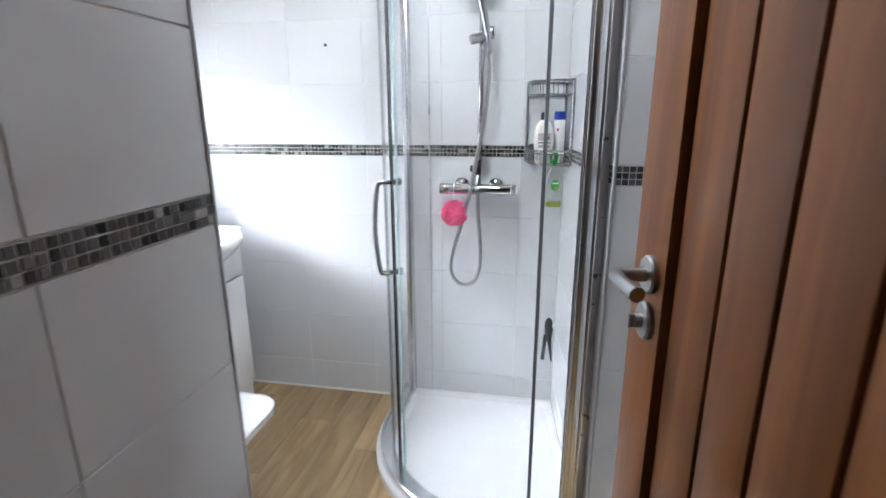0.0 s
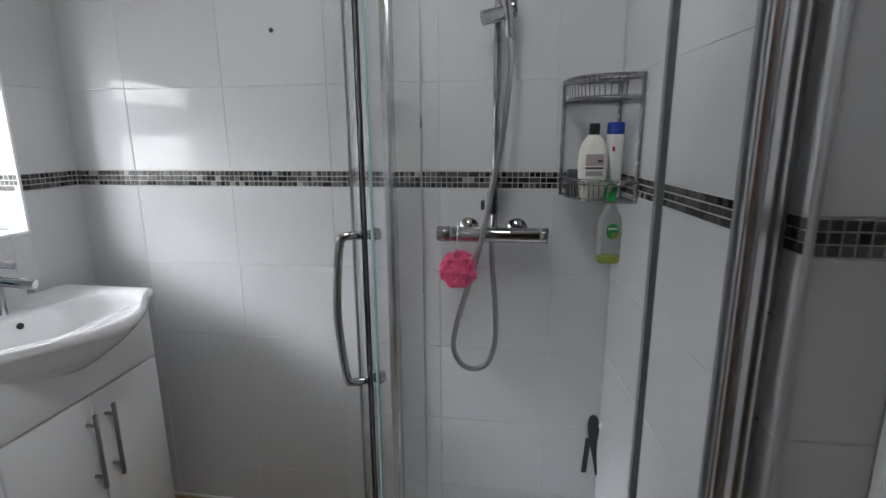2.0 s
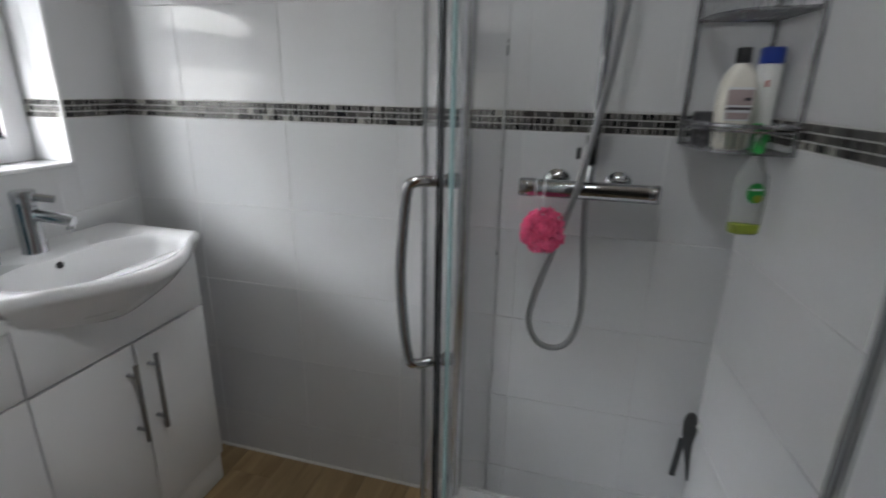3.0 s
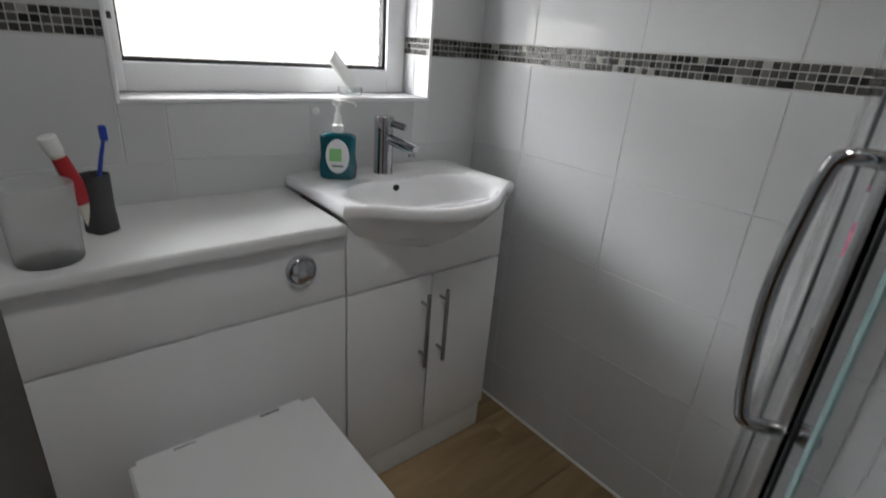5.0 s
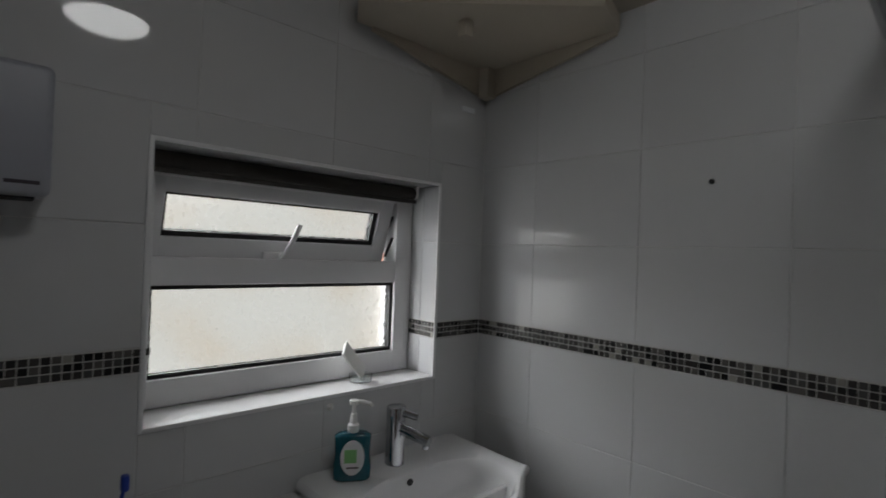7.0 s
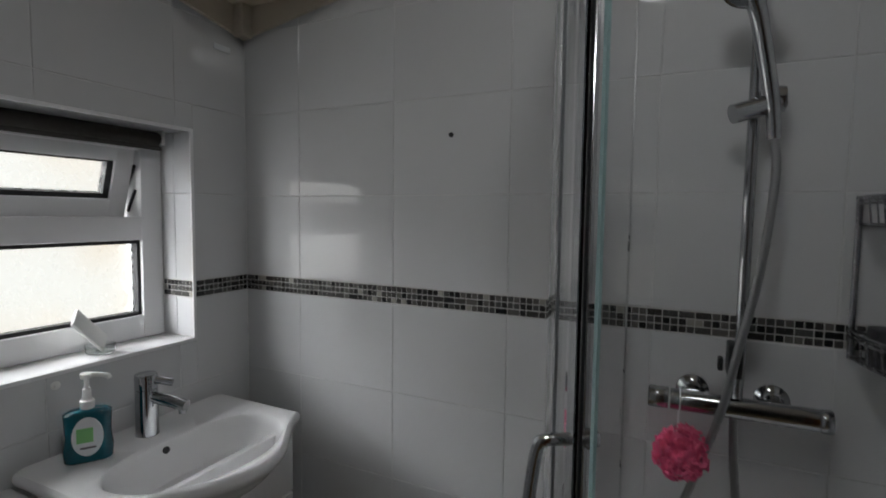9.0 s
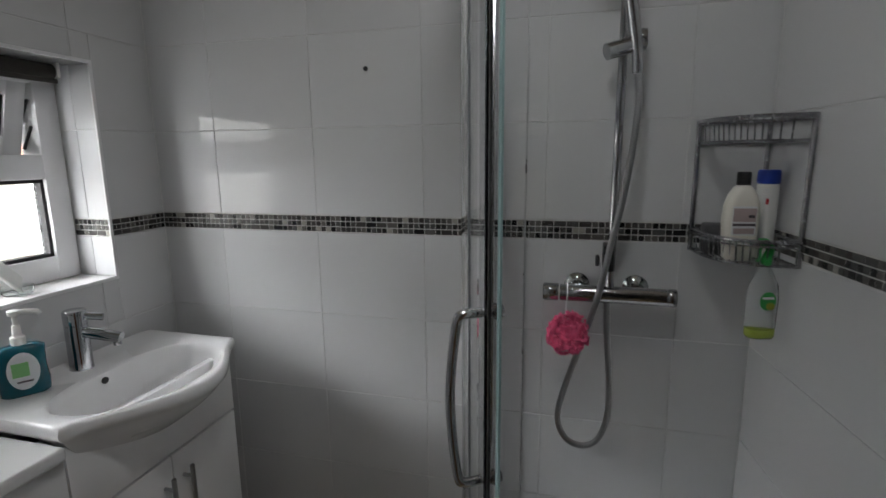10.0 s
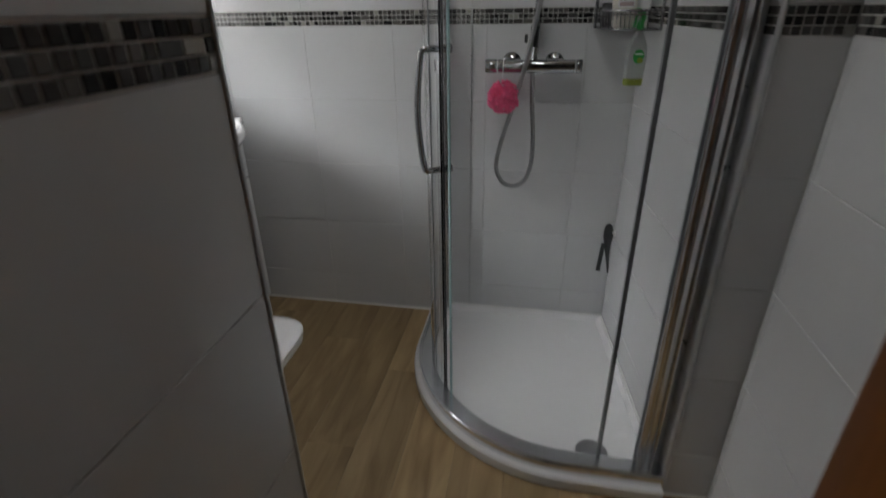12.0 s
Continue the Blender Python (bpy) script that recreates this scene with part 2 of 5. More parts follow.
def ring_loft(bm, rings, cap=True, closed=True):
    """Join rings of equally many points into a skin."""
    vr = [[bm.verts.new(p) for p in r] for r in rings]
    n = len(vr[0])
    for a, b in zip(vr, vr[1:]):
        for i in range(n if closed else n - 1):
            j = (i + 1) % n
            bm.faces.new((a[i], a[j], b[j], b[i]))
    if cap:
        bm.faces.new(vr[0][::-1])
        bm.faces.new(vr[-1])
    return vr


def lathe(bm, profile, seg=24, at=(0, 0, 0), axis="z", squash=1.0):
    """Turn a profile of (radius, height) round an axis."""
    rings = []
    for r, h in profile:
        ring = []
        for i in range(seg):
            a = 2 * math.pi * i / seg
            c, s = r * math.cos(a), r * math.sin(a) * squash
            p = {"z": (c, s, h), "y": (c, h, s), "x": (h, c, s)}[axis]
            ring.append(Vector(at) + Vector(p))
        rings.append(ring)
    ring_loft(bm, rings)
    return bm


def tube(bm, pts, r, seg=10, closed=False, cap=True):
    """A round rod along a line of points."""
    pts = [Vector(p) for p in pts]
    n = len(pts)
    up = Vector((0.123, 0.31, 0.94)).normalized()
    rings, side = [], None
    for i, p in enumerate(pts):
        a = pts[(i - 1) % n] if closed or i else p
        b = pts[(i + 1) % n] if closed or i < n - 1 else p
        d = (b - a).normalized()
        if side is None:
            side = d.cross(up).normalized()
        side = (side - d * side.dot(d)).normalized()
        w = d.cross(side)
        rr = r(i / (n - 1)) if callable(r) else r
        rings.append([p + side * (rr * math.cos(2 * math.pi * k / seg)) + w * (rr * math.sin(2 * math.pi * k / seg)) for k in range(seg)])
    if closed:
        rings.append(rings[0])
        vr = [[bm.verts.new(q) for q in ring] for ring in rings[:-1]]
        vr.append(vr[0])
        for a, b in zip(vr, vr[1:]):
            for k in range(seg):
                bm.faces.new((a[k], a[(k + 1) % seg], b[(k + 1) % seg], b[k]))
    else:
        ring_loft(bm, rings, cap)
    return bm


def smooth_line(pts, steps=8):
    """A Catmull-Rom line through points."""
    pts = [Vector(p) for p in pts]
    out = []
    for i in range(len(pts) - 1):
        p0, p1, p2, p3 = pts[max(i - 1, 0)], pts[i], pts[i + 1], pts[min(i + 2, len(pts) - 1)]
        for k in range(steps):
            t = k / steps
            out.append(0.5 * ((2 * p1) + (p2 - p0) * t + (2 * p0 - 5 * p1 + 4 * p2 - p3) * t * t + (3 * p1 - p0 - 3 * p2 + p3) * t ** 3))
    out.append(pts[-1])
    return out


def rounded(cx, cy, hx, hy, r, n=6):
    """Corner-rounded rectangle, as points in the plane."""
    out = []
    for sx, sy, a0 in ((1, 1, 0), (-1, 1, 90), (-1, -1, 180), (1, -1, 270)):
        for k in range(n + 1):
            a = radians(a0 + 90 * k / n)
            out.append((cx + sx * (hx - r) + r * math.cos(a), cy + sy * (hy - r) + r * math.sin(a)))
    return out


# ---- the setting ----
NORTH, WEST, SHOWER_E, EAST, NIB, PART_X, PART_Y, SOUTH, TOP = 2.20, -1.42, 0.292, 0.491, 1.395, -0.332, 0.84, 0.0, 2.40
BAND0, BAND1 = 1.152, 1.202
WIN_Y0, WIN_Y1, WIN_Z0, WIN_Z1 = 1.215, 2.000, 1.037, 1.625
FRAME_X = -1.545
NIB_X = 0.372           # the shower wall runs slightly out of square, from SHOWER_E at the back to NIB_X at its end
BACK = 0.0018            # tiles stand this far out of the wall


def wall(name, boxes, label, material=GROUT):
    bm = bm_new()
    for b in boxes:
        box(bm, *b)
    ob = part(name, bm, material, smooth=False)
    return tagged(ob, label, "wall", kind="structure")


wall_north = wall("wall_north", [(WEST - 0.3, 0.75, NORTH + BACK, NORTH + 0.12, 0, TOP)], "white glazed tiled wall with a mosaic band")
wall_west = wall("wall_west", [(-1.70, WEST - BACK, PART_Y - 0.1, WIN_Y0 - BACK, 0, TOP), (-1.70, WEST - BACK, WIN_Y1 + BACK, NORTH + BACK, 0, TOP),
                               (-1.70, WEST - BACK, WIN_Y0 - BACK, WIN_Y1 + BACK, 0, WIN_Z0 - BACK), (-1.70, WEST - BACK, WIN_Y0 - BACK, WIN_Y1 + BACK, WIN_Z1 + BACK, TOP)],
                 "white glazed tiled wall round a window")
wall_partition = wall("wall_partition", [(PART_X - 0.1, PART_X - BACK, -0.1, PART_Y - 0.1, 0, TOP), (WEST - 0.28, PART_X - BACK, PART_Y - 0.1, PART_Y - BACK, 0, TOP)],
                      "white tiled partition wall with a mosaic band")
wall_shower = wall("wall_shower", [(BACK, 0.11, NIB + 0.002 - NORTH, 0.0, 0, TOP)], "white tiled shower wall with a mosaic band")
wall_shower.location = (SHOWER_E, NORTH, 0)
wall_shower.rotation_euler = (0, 0, math.atan((NIB_X - SHOWER_E) / (NORTH - NIB)))
wall_nib = wall("wall_nib", [(NIB_X + 0.006, 0.75, NIB + BACK, NIB + 0.05, 0, TOP), (0.44, 0.75, NIB + 0.05, NORTH + BACK, 0, TOP)], "white tiled end of the shower wall with a mosaic band")
wall_east = wall("wall_east", [(EAST + BACK, 0.65, -0.1, NIB + BACK, 0, TOP)], "white tiled entrance wall with a mosaic band")
wall_south = wall("wall_south", [(-0.6, PART_X + 0.02, -0.1, SOUTH, 0, TOP), (0.485, 0.65, -0.1, SOUTH, 0, TOP), (PART_X + 0.02, 0.485, -0.1, SOUTH, 2.02, TOP)],
                  "painted wall round the doorway", PAINT)
hall = wall("hall_wall", [(-1.2, 1.2, -1.5, -1.4, 0, 2.3), (-1.3, -1.2, -1.5, -0.1, 0, 2.3), (1.2, 1.3, -1.5, -0.1, 0, 2.3), (-1.2, -0.6, -0.15, -0.1, 0, 2.3), (0.65, 1.2, -0.15, -0.1, 0, 2.3),
                          (-1.2, 1.2, -1.4, -0.1, 2.2, 2.3)], "plain painted hall walls", PAINT)
bm = bm_new()
ring_loft(bm, [[(x, -0.1, 2.30), (x, 1.593, 2.30), (x, 2.32, 2.034), (x, 2.32, 2.154), (x, 1.593, 2.42), (x, -0.1, 2.42)] for x in (-1.72, 0.75)])
tagged(part("ceiling", bm, CEILING, smooth=False), "low sloping cream-painted ceiling", "ceiling", kind="structure")
bm = bm_new()
box(bm, -1.72, 1.3, -1.5, 2.32, -0.12, -0.003)
floor = tagged(part("floor", bm, GROOVE, smooth=False), "oak-look plank floor", "floor", kind="structure")

# ---- window ----
window = thing("window_1", (FRAME_X, 1.6, WIN_Z0), "white uPVC window with frosted panes and an open top sash", "window", kind="structure")
bm = bm_new()
FX0 = -1.615
for b in ((WIN_Y0, WIN_Y0 + 0.032, WIN_Z0, WIN_Z1), (1.937, WIN_Y1, WIN_Z0, WIN_Z1)):
    box(bm, FX0, FRAME_X, *b, bevel=0.004)
for z0, z1 in ((WIN_Z0, 1.102), (1.318, 1.384), (1.572, WIN_Z1)):
    box(bm, FX0, FRAME_X - 0.001, WIN_Y0 + 0.03, 1.939, z0, z1, bevel=0.004)
wpart("window_frame", bm, UPVC, window)
bm = bm_new()
for y0, y1, z0, z1 in ((1.245, 1.939, 1.100, 1.112), (1.245, 1.939, 1.308, 1.320), (1.245, 1.252, 1.100, 1.320), (1.928, 1.939, 1.100, 1.320)):
    box(bm, -1.585, FRAME_X - 0.012, y0, y1, z0, z1)
wpart("gasket", bm, GASKET, window, "black rubber gasket")
bm = bm_new()
box(bm, -1.582, -1.576, 1.246, 1.936, 1.104, 1.316)
pane = wpart("pane", bm, FROST, window, "frosted patterned glass", False)
pane.visible_shadow = False
# the top sash hangs from its top edge and is pushed out at the bottom
sash_pose = Matrix.Translation((-1.572, 0, 1.582)) @ Matrix.Rotation(radians(17), 4, "Y")
bm = bm_new()
for y0, y1, z0, z1 in ((1.236, 1.274, -0.216, 0), (1.880, 1.930, -0.216, 0), (1.27, 1.884, -0.216, -0.150), (1.27, 1.884, -0.042, 0)):
    box(bm, -0.03, 0.022, y0, y1, z0, z1, bevel=0.004, m=sash_pose)
sash = wpart("top_sash", bm, UPVC, window, "top-hung sash pushed open")
bm = bm_new()
for y0, y1, z0, z1 in ((1.270, 1.884, -0.152, -0.137), (1.270, 1.884, -0.048, -0.042), (1.270, 1.279, -0.152, -0.042), (1.864, 1.884, -0.152, -0.042)):
    box(bm, -0.01, 0.014, y0, y1, z0, z1, m=sash_pose)
sub("gasket", bm, GASKET, sash, "black rubber gasket")
bm = bm_new()
box(bm, -0.004, 0.002, 1.272, 1.880, -0.150, -0.044, m=sash_pose)
p2 = sub("pane", bm, FROST, sash, "frosted patterned glass", False)
p2.visible_shadow = False
bm = bm_new()
box(bm, 0.022, 0.036, 1.522, 1.592, -0.204, -0.178, 0.004, m=sash_pose)
lathe_at = sash_pose @ Vector((0.036, 1.574, -0.191))
lathe(bm, [(0.002, 0), (0.012, 0), (0.012, 0.014), (0.002, 0.016)], 16, lathe_at, "x")
tube(bm, [sash_pose @ Vector(p) for p in ((0.034, 1.572, -0.192), (0.052, 1.576, -0.184), (0.060, 1.588, -0.135), (0.062, 1.600, -0.088))], 0.0075)
sub("window_handle", bm, UPVC, sash, "white lever handle")
bm = bm_new()
for dz in (0.03, 0.10):
    tube(bm, [(-1.565, 1.934, 1.56 - dz), (-1.60, 1.933, 1.50 - dz)], 0.004)
wpart("stay_arm", bm, GASKET, window, "dark friction stay")
bm = bm_new()
box(bm, FRAME_X, WEST, WIN_Y0, WIN_Y1, WIN_Z0 - 0.004, WIN_Z0, 0.001)
wpart("window_sill", bm, GLOSSWHITE, window, "white glossy sill")
bm = bm_new()
box(bm, FRAME_X, WEST, WIN_Y0, WIN_Y1, WIN_Z1, WIN_Z1 + 0.004)
box(bm, FRAME_X, WEST, WIN_Y0 - 0.004, WIN_Y0, WIN_Z0, WIN_Z1)
wpart("reveal", bm, TILE, window)
bm = bm_new()
for y in (WIN_Y0 - 0.005, WIN_Y1 + 0.005):
    box(bm, WEST - 0.004, WEST + 0.003, y - 0.005, y + 0.005, WIN_Z0 - 0.01, WIN_Z1 + 0.01, 0.002)
for z in (WIN_Z0 - 0.005, WIN_Z1 + 0.005):
    box(bm, WEST - 0.004, WEST + 0.003, WIN_Y0 - 0.004, WIN_Y1 + 0.004, z - 0.005, z + 0.005, 0.002)
wpart("window_trim", bm, UPVC, window, "white plastic tile edging")

blind = thing("roller_blind", (-1.50, 1.6, 1.6), "rolled-up dark brown roller blind under the reveal top", "blind")
bm = bm_new()
lathe(bm, [(0.004, 1.225), (0.021, 1.225), (0.0215, 1.3), (0.021, 1.6), (0.0215, 1.8), (0.021, 1.955), (0.004, 1.955)], 20, (-1.497, 0, 1.600), "y")
wpart("fabric_roll", bm, BLIND, blind)
bm = bm_new()
box(bm, -1.478, -1.470, 1.228, 1.952, 1.568, 1.580, 0.003)
wpart("bottom_bar", bm, BLIND, blind)
bm = bm_new()
box(bm, -1.520, -1.475, 1.957, 1.966, 1.585, 1.624, 0.003)
wpart("end_bracket", bm, PLASTIC, blind, "white end bracket")

# glowing panels for garden and sky; those out of view only add light
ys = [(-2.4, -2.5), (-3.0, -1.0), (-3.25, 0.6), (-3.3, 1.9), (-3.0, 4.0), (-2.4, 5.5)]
for name, z0, z1, k0, k1, material, label in (("backdrop", 0.55, 1.85, 2, 5, OUTSIDE, "pale glowing backdrop for the garden behind frosted glass"),
                                              ("backdrop_lawn", -1.5, 4.5, 0, 1, SOUTH_FILL, "added unseen glowing panel far to the south"),
                                              ("backdrop_fence", 0.55, 1.85, 1, 2, FILL_PANEL, "added unseen glowing panel south of the window"),
                                              ("backdrop_paving", -1.5, 0.55, 1, 3, FILL_PANEL, "added unseen glowing panel below the window"),
                                              ("backdrop_hedge", -1.5, 0.55, 3, 5, OUTSIDE, "added unseen pale glowing panel below the window"),
                                              ("backdrop_house", 1.85, 4.5, 3, 5, OUTSIDE, "added pale glowing panel above the garden backdrop"),
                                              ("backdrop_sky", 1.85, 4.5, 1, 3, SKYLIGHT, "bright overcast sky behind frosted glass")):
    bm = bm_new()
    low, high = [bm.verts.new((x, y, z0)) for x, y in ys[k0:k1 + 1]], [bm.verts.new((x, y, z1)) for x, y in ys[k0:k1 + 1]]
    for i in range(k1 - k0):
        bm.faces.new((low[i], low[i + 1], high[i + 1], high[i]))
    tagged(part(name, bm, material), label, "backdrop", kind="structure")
# slab out of view, added to cut off the high sky panel's light
bm = bm_new()
box(bm, -1.98, -1.705, -0.5, 3.2, 1.90, 2.0)
tagged(part("eaves", bm, UPVC, smooth=False), "unseen white slab added over the window to block sky light", "eaves", kind="structure")
bm = bm_new()
box(bm, -2.60, -2.45, 2.62, 3.6, 0.0, 1.33)
garden_wall = tagged(part("garden_wall", bm, RENDERED, smooth=False), "pale rendered garden wall with a red brick coping outside the window", "wall", kind="structure")
bm = bm_new()
box(bm, -2.62, -2.43, 2.60, 3.6, 1.33, 1.50, 0.004)
part("brick_coping", bm, BRICK, garden_wall, "red brick coping")

# ---- ceiling lamp ----
LC = Vector((-0.250, 1.29, 2.299))
lamp = thing("ceiling_lamp", LC, "round flush white ceiling lamp with an opal diffuser, lit", "lamp")
lm = Matrix.Translation(LC)
for name, material, rows, label in (("base_ring", PLASTIC, [(0.02, 0), (0.144, 0), (0.146, -0.012), (0.141, -0.022), (0.02, -0.022)], "white base ring"),
                                    ("diffuser", LAMP, [(0.138, -0.0225), (0.135, -0.034), (0.114, -0.048), (0.066, -0.058), (0.01, -0.062)], "glowing opal diffuser")):
    bm = bm_new()
    lathe(bm, rows, 40)
    bmesh.ops.transform(bm, matrix=lm, verts=bm.verts)
    wpart(name, bm, material, lamp, label)

# ---- corner shelf under the ceiling ----
shelf = thing("corner_shelf", (WEST, NORTH, 2.03), "cream-painted wooden corner shelf on a tapered bracket", "shelf")
bm = bm_new()
out = [(WEST + 0.003, NORTH - 0.003), (WEST + 0.003, 1.68), (WEST + 0.10, 1.62), (-0.90, 2.05), (-0.94, NORTH - 0.003)]
ring_loft(bm, [[(x, y, z) for x, y in out] for z in (2.028, 2.072)])
wpart("board", bm, SHELFWOOD, shelf, smooth=False)
for side in (0, 1):
    bm = bm_new()
    tri = [(0.003, 1.935), (0.003, 2.028), (0.475, 2.028), (0.475, 2.018)]
    if side:
        rings = [[(WEST + u, NORTH - 0.003 - d, z) for u, z in tri] for d in (0, 0.012)]
    else:
        rings = [[(WEST + 0.003 + d, NORTH - u, z) for u, z in tri] for d in (0, 0.012)]
    ring_loft(bm, rings)
    wpart("bracket", bm, SHELFWOOD, shelf, smooth=False)
bm = bm_new()
box(bm, WEST + 0.016, WEST + 0.056, NORTH - 0.056, NORTH - 0.016, 1.930, 2.027, 0.003)
wpart("post", bm, SHELFWOOD, shelf)
bm = bm_new()
box(bm, -1.215, -1.185, 1.86, 1.89, 1.985, 2.028, 0.003)
wpart("hanging_block", bm, SHELFWOOD, shelf)
bm = bm_new()
box(bm, WEST, WEST + 0.003, 2.085, 2.145, 1.880, 1.898, 0.0012)
tagged(part("adhesive_strip", bm, LABEL), "small white strip on the tiled wall", "strip")

# ---- fan heater on the west wall ----
heater = thing("fan_heater", (WEST, 0.94, 1.48), "grey-white plastic wall fan heater above the toilet", "heater")
bm = bm_new()
box(bm, WEST, -1.315, 0.845, 1.045, 1.483, 1.70, 0.012, 3)
wpart("casing", bm, HEATER, heater)
bm = bm_new()
for i in range(6):
    box(bm, -1.40 + i * 0.013, -1.395 + i * 0.013, 0.865, 1.025, 1.479, 1.484)
wpart("outlet_grille", bm, BLACKP, heater, "dark outlet grille")
bm = bm_new()
box(bm, -1.3155, -1.3142, 0.985, 1.030, 1.502, 1.508)
wpart("name_bar", bm, LABEL_DARK, heater, "dark printed bar")

# ---- vanity unit, basin, toilet unit ----
VX, VY0, VY1 = -1.105, 1.562, 2.058
vanity = thing("vanity_unit", (-1.25, 1.81, 0), "white gloss vanity unit with two doors under a basin", "cabinet")
bm = bm_new()
box(bm, WEST + 0.002, VX - 0.020, VY0, VY1, 0.10, 0.70, 0.001)
box(bm, WEST + 0.002, WEST + 0.05, VY0, VY1, 0.70, 0.80)
wpart("body", bm, GLOSSWHITE, vanity, smooth=False)
bm = bm_new()
box(bm, VX - 0.019, VX, VY0, VY1, 0.632, 0.812, 0.002)
wpart("top_panel", bm, GLOSSWHITE, vanity)
bm = bm_new()
box(bm, WEST + 0.004, VX - 0.012, VY0, VY1, 0.0, 0.098, 0.001)
wpart("plinth", bm, GLOSSWHITE, vanity)
MID = 1.814
for y0, y1, hy in ((VY0 + 0.001, MID - 0.0015, MID - 0.030), (MID + 0.0015, VY1, MID + 0.032)):
    bm = bm_new()
    box(bm, VX - 0.019, VX, y0, y1, 0.105, 0.626, 0.0025)
    leaf = wpart("door", bm, GLOSSWHITE, vanity)
    bm = bm_new()
    tube(bm, [(VX + 0.030, hy, 0.365), (VX + 0.030, hy, 0.585)], 0.006, 12)
    for z in (0.397, 0.553):
        tube(bm, [(VX - 0.001, hy, z), (VX + 0.030, hy, z)], 0.005, 10)
    sub("handle", bm, STEEL, leaf, "brushed steel bar handle")

wc_unit = thing("toilet_unit", (-1.25, 1.26, 0), "white gloss cistern cabinet with a chrome flush button", "cabinet")
WY0 = 0.975
bm = bm_new()
box(bm, WEST + 0.002, VX - 0.020, WY0, VY0 - 0.002, 0.10, 0.783, 0.001)
wpart("body", bm, GLOSSWHITE, wc_unit, smooth=False)
bm = bm_new()
box(bm, VX - 0.019, VX - 0.002, WY0, VY0 - 0.003, 0.632, 0.782, 0.002)
wpart("upper_panel", bm, GLOSSWHITE, wc_unit)
bm = bm_new()
box(bm, VX - 0.019, VX - 0.002, WY0, VY0 - 0.003, 0.004, 0.628, 0.002)
wpart("lower_panel", bm, GLOSSWHITE, wc_unit)
bm = bm_new()
lathe(bm, [(0.003, -0.004), (0.033, -0.004), (0.034, 0.006), (0.030, 0.011), (0.027, 0.009), (0.026, 0.012), (0.018, 0.016), (0.003, 0.017)], 32, (VX, 1.452, 0.722), "x")
wpart("flush_button", bm, CHROME, wc_unit, "domed chrome flush button")

bm = bm_new()
box(bm, WEST + 0.001, -1.085, 0.962, 1.553, 0.785, 0.815, 0.008, 3)
worktop = tagged(part("worktop", bm, WORKTOP), "white laminate worktop over the cistern cabinet", "worktop")

# semi-recessed basin: an outline with a bowed front, a D-shaped bowl, a swelling underside
BC = Vector((-1.165, 1.81, 0))
outline = []
for k in range(61):
    u = k / 60
    y = 1.545 + 0.53 * u
    w = max(0.0, min(1.0, (u - 0.02) / 0.96))
    outline.append((-1.088 + 0.132 * math.sin(math.pi * w) ** 1.35 * (1 if 0 < w < 1 else 0), y))
outline += [(-1.088 - (0.322) * k / 20, 2.075 - 0.0 * k) for k in range(1, 20)]
outline += [(-1.41, 2.075 - 0.53 * k / 30) for k in range(0, 31)]
outline += [(-1.41 + 0.322 * k / 20, 1.545) for k in range(1, 20)]
NB = 96


def cast(poly, c, a):
    """How far from c the outline lies in the direction a."""
    d = (math.cos(a), math.sin(a))
    best = 0.0
    for (x0, y0), (x1, y1) in zip(poly, poly[1:] + poly[:1]):
        ex, ey = x1 - x0, y1 - y0
        den = d[0] * ey - d[1] * ex
        if abs(den) < 1e-9:
            continue
        t = ((x0 - c[0]) * ey - (y0 - c[1]) * ex) / den
        s = ((x0 - c[0]) * d[1] - (y0 - c[1]) * d[0]) / den
        if t > 0 and -1e-6 <= s <= 1 + 1e-6:
            best = max(best, t)
    return best


def bowl_r(a):
    c, s = math.cos(a), math.sin(a)
    rx = 0.158 if c > 0 else 0.106
    return 1 / ((abs(c) / rx) ** 2.1 + (abs(s) / 0.208) ** 2.1) ** (1 / 2.1)


angles = [2 * math.pi * i / NB for i in range(NB)]
ro, rb = [cast(outline, BC, a) - 0.001 for a in angles], [min(bowl_r(a), cast(outline, BC, a) - 0.026) for a in angles]


def ring(radii, zs):
    return [(BC.x + r * math.cos(a), BC.y + r * math.sin(a), z) for r, a, z in zip(radii, angles, zs)]


basin = thing("wash_basin", (-1.2, 1.81, 0.8), "white ceramic semi-recessed basin with a bowed front", "basin")
back = [max(0.0, -math.cos(a)) for a in angles]
rings = [ring([0.02] * NB, [0.735] * NB), ring([0.45 * r for r in rb], [0.738] * NB), ring([0.75 * r for r in rb], [0.752] * NB), ring([0.90 * r for r in rb], [0.782] * NB),
         ring([0.97 * r for r in rb], [0.822] * NB), ring([1.0 * r for r in rb], [0.842 - 0.003 * b for b in back]),
         ring([min(o - 0.012, r + 0.008) for r, o in zip(rb, ro)], [0.849 - 0.004 * b for b in back]),
         ring([0.5 * min(o - 0.012, r + 0.01) + 0.5 * (o - 0.010) for r, o in zip(rb, ro)], [0.852 - 0.004 * b for b in back]),
         ring([o - 0.013 for o in ro], [0.853 - 0.003 * b for b in back]), ring([o - 0.006 for o in ro], [0.8505] * NB), ring([o - 0.0015 for o in ro], [0.844] * NB), ring(ro, [0.836] * NB), ring([o - 0.002 for o in ro], [0.826] * NB),
         ring([o - 0.010 for o in ro], [0.818] * NB)]
fr = [max(0.0, math.cos(a)) for a in angles]


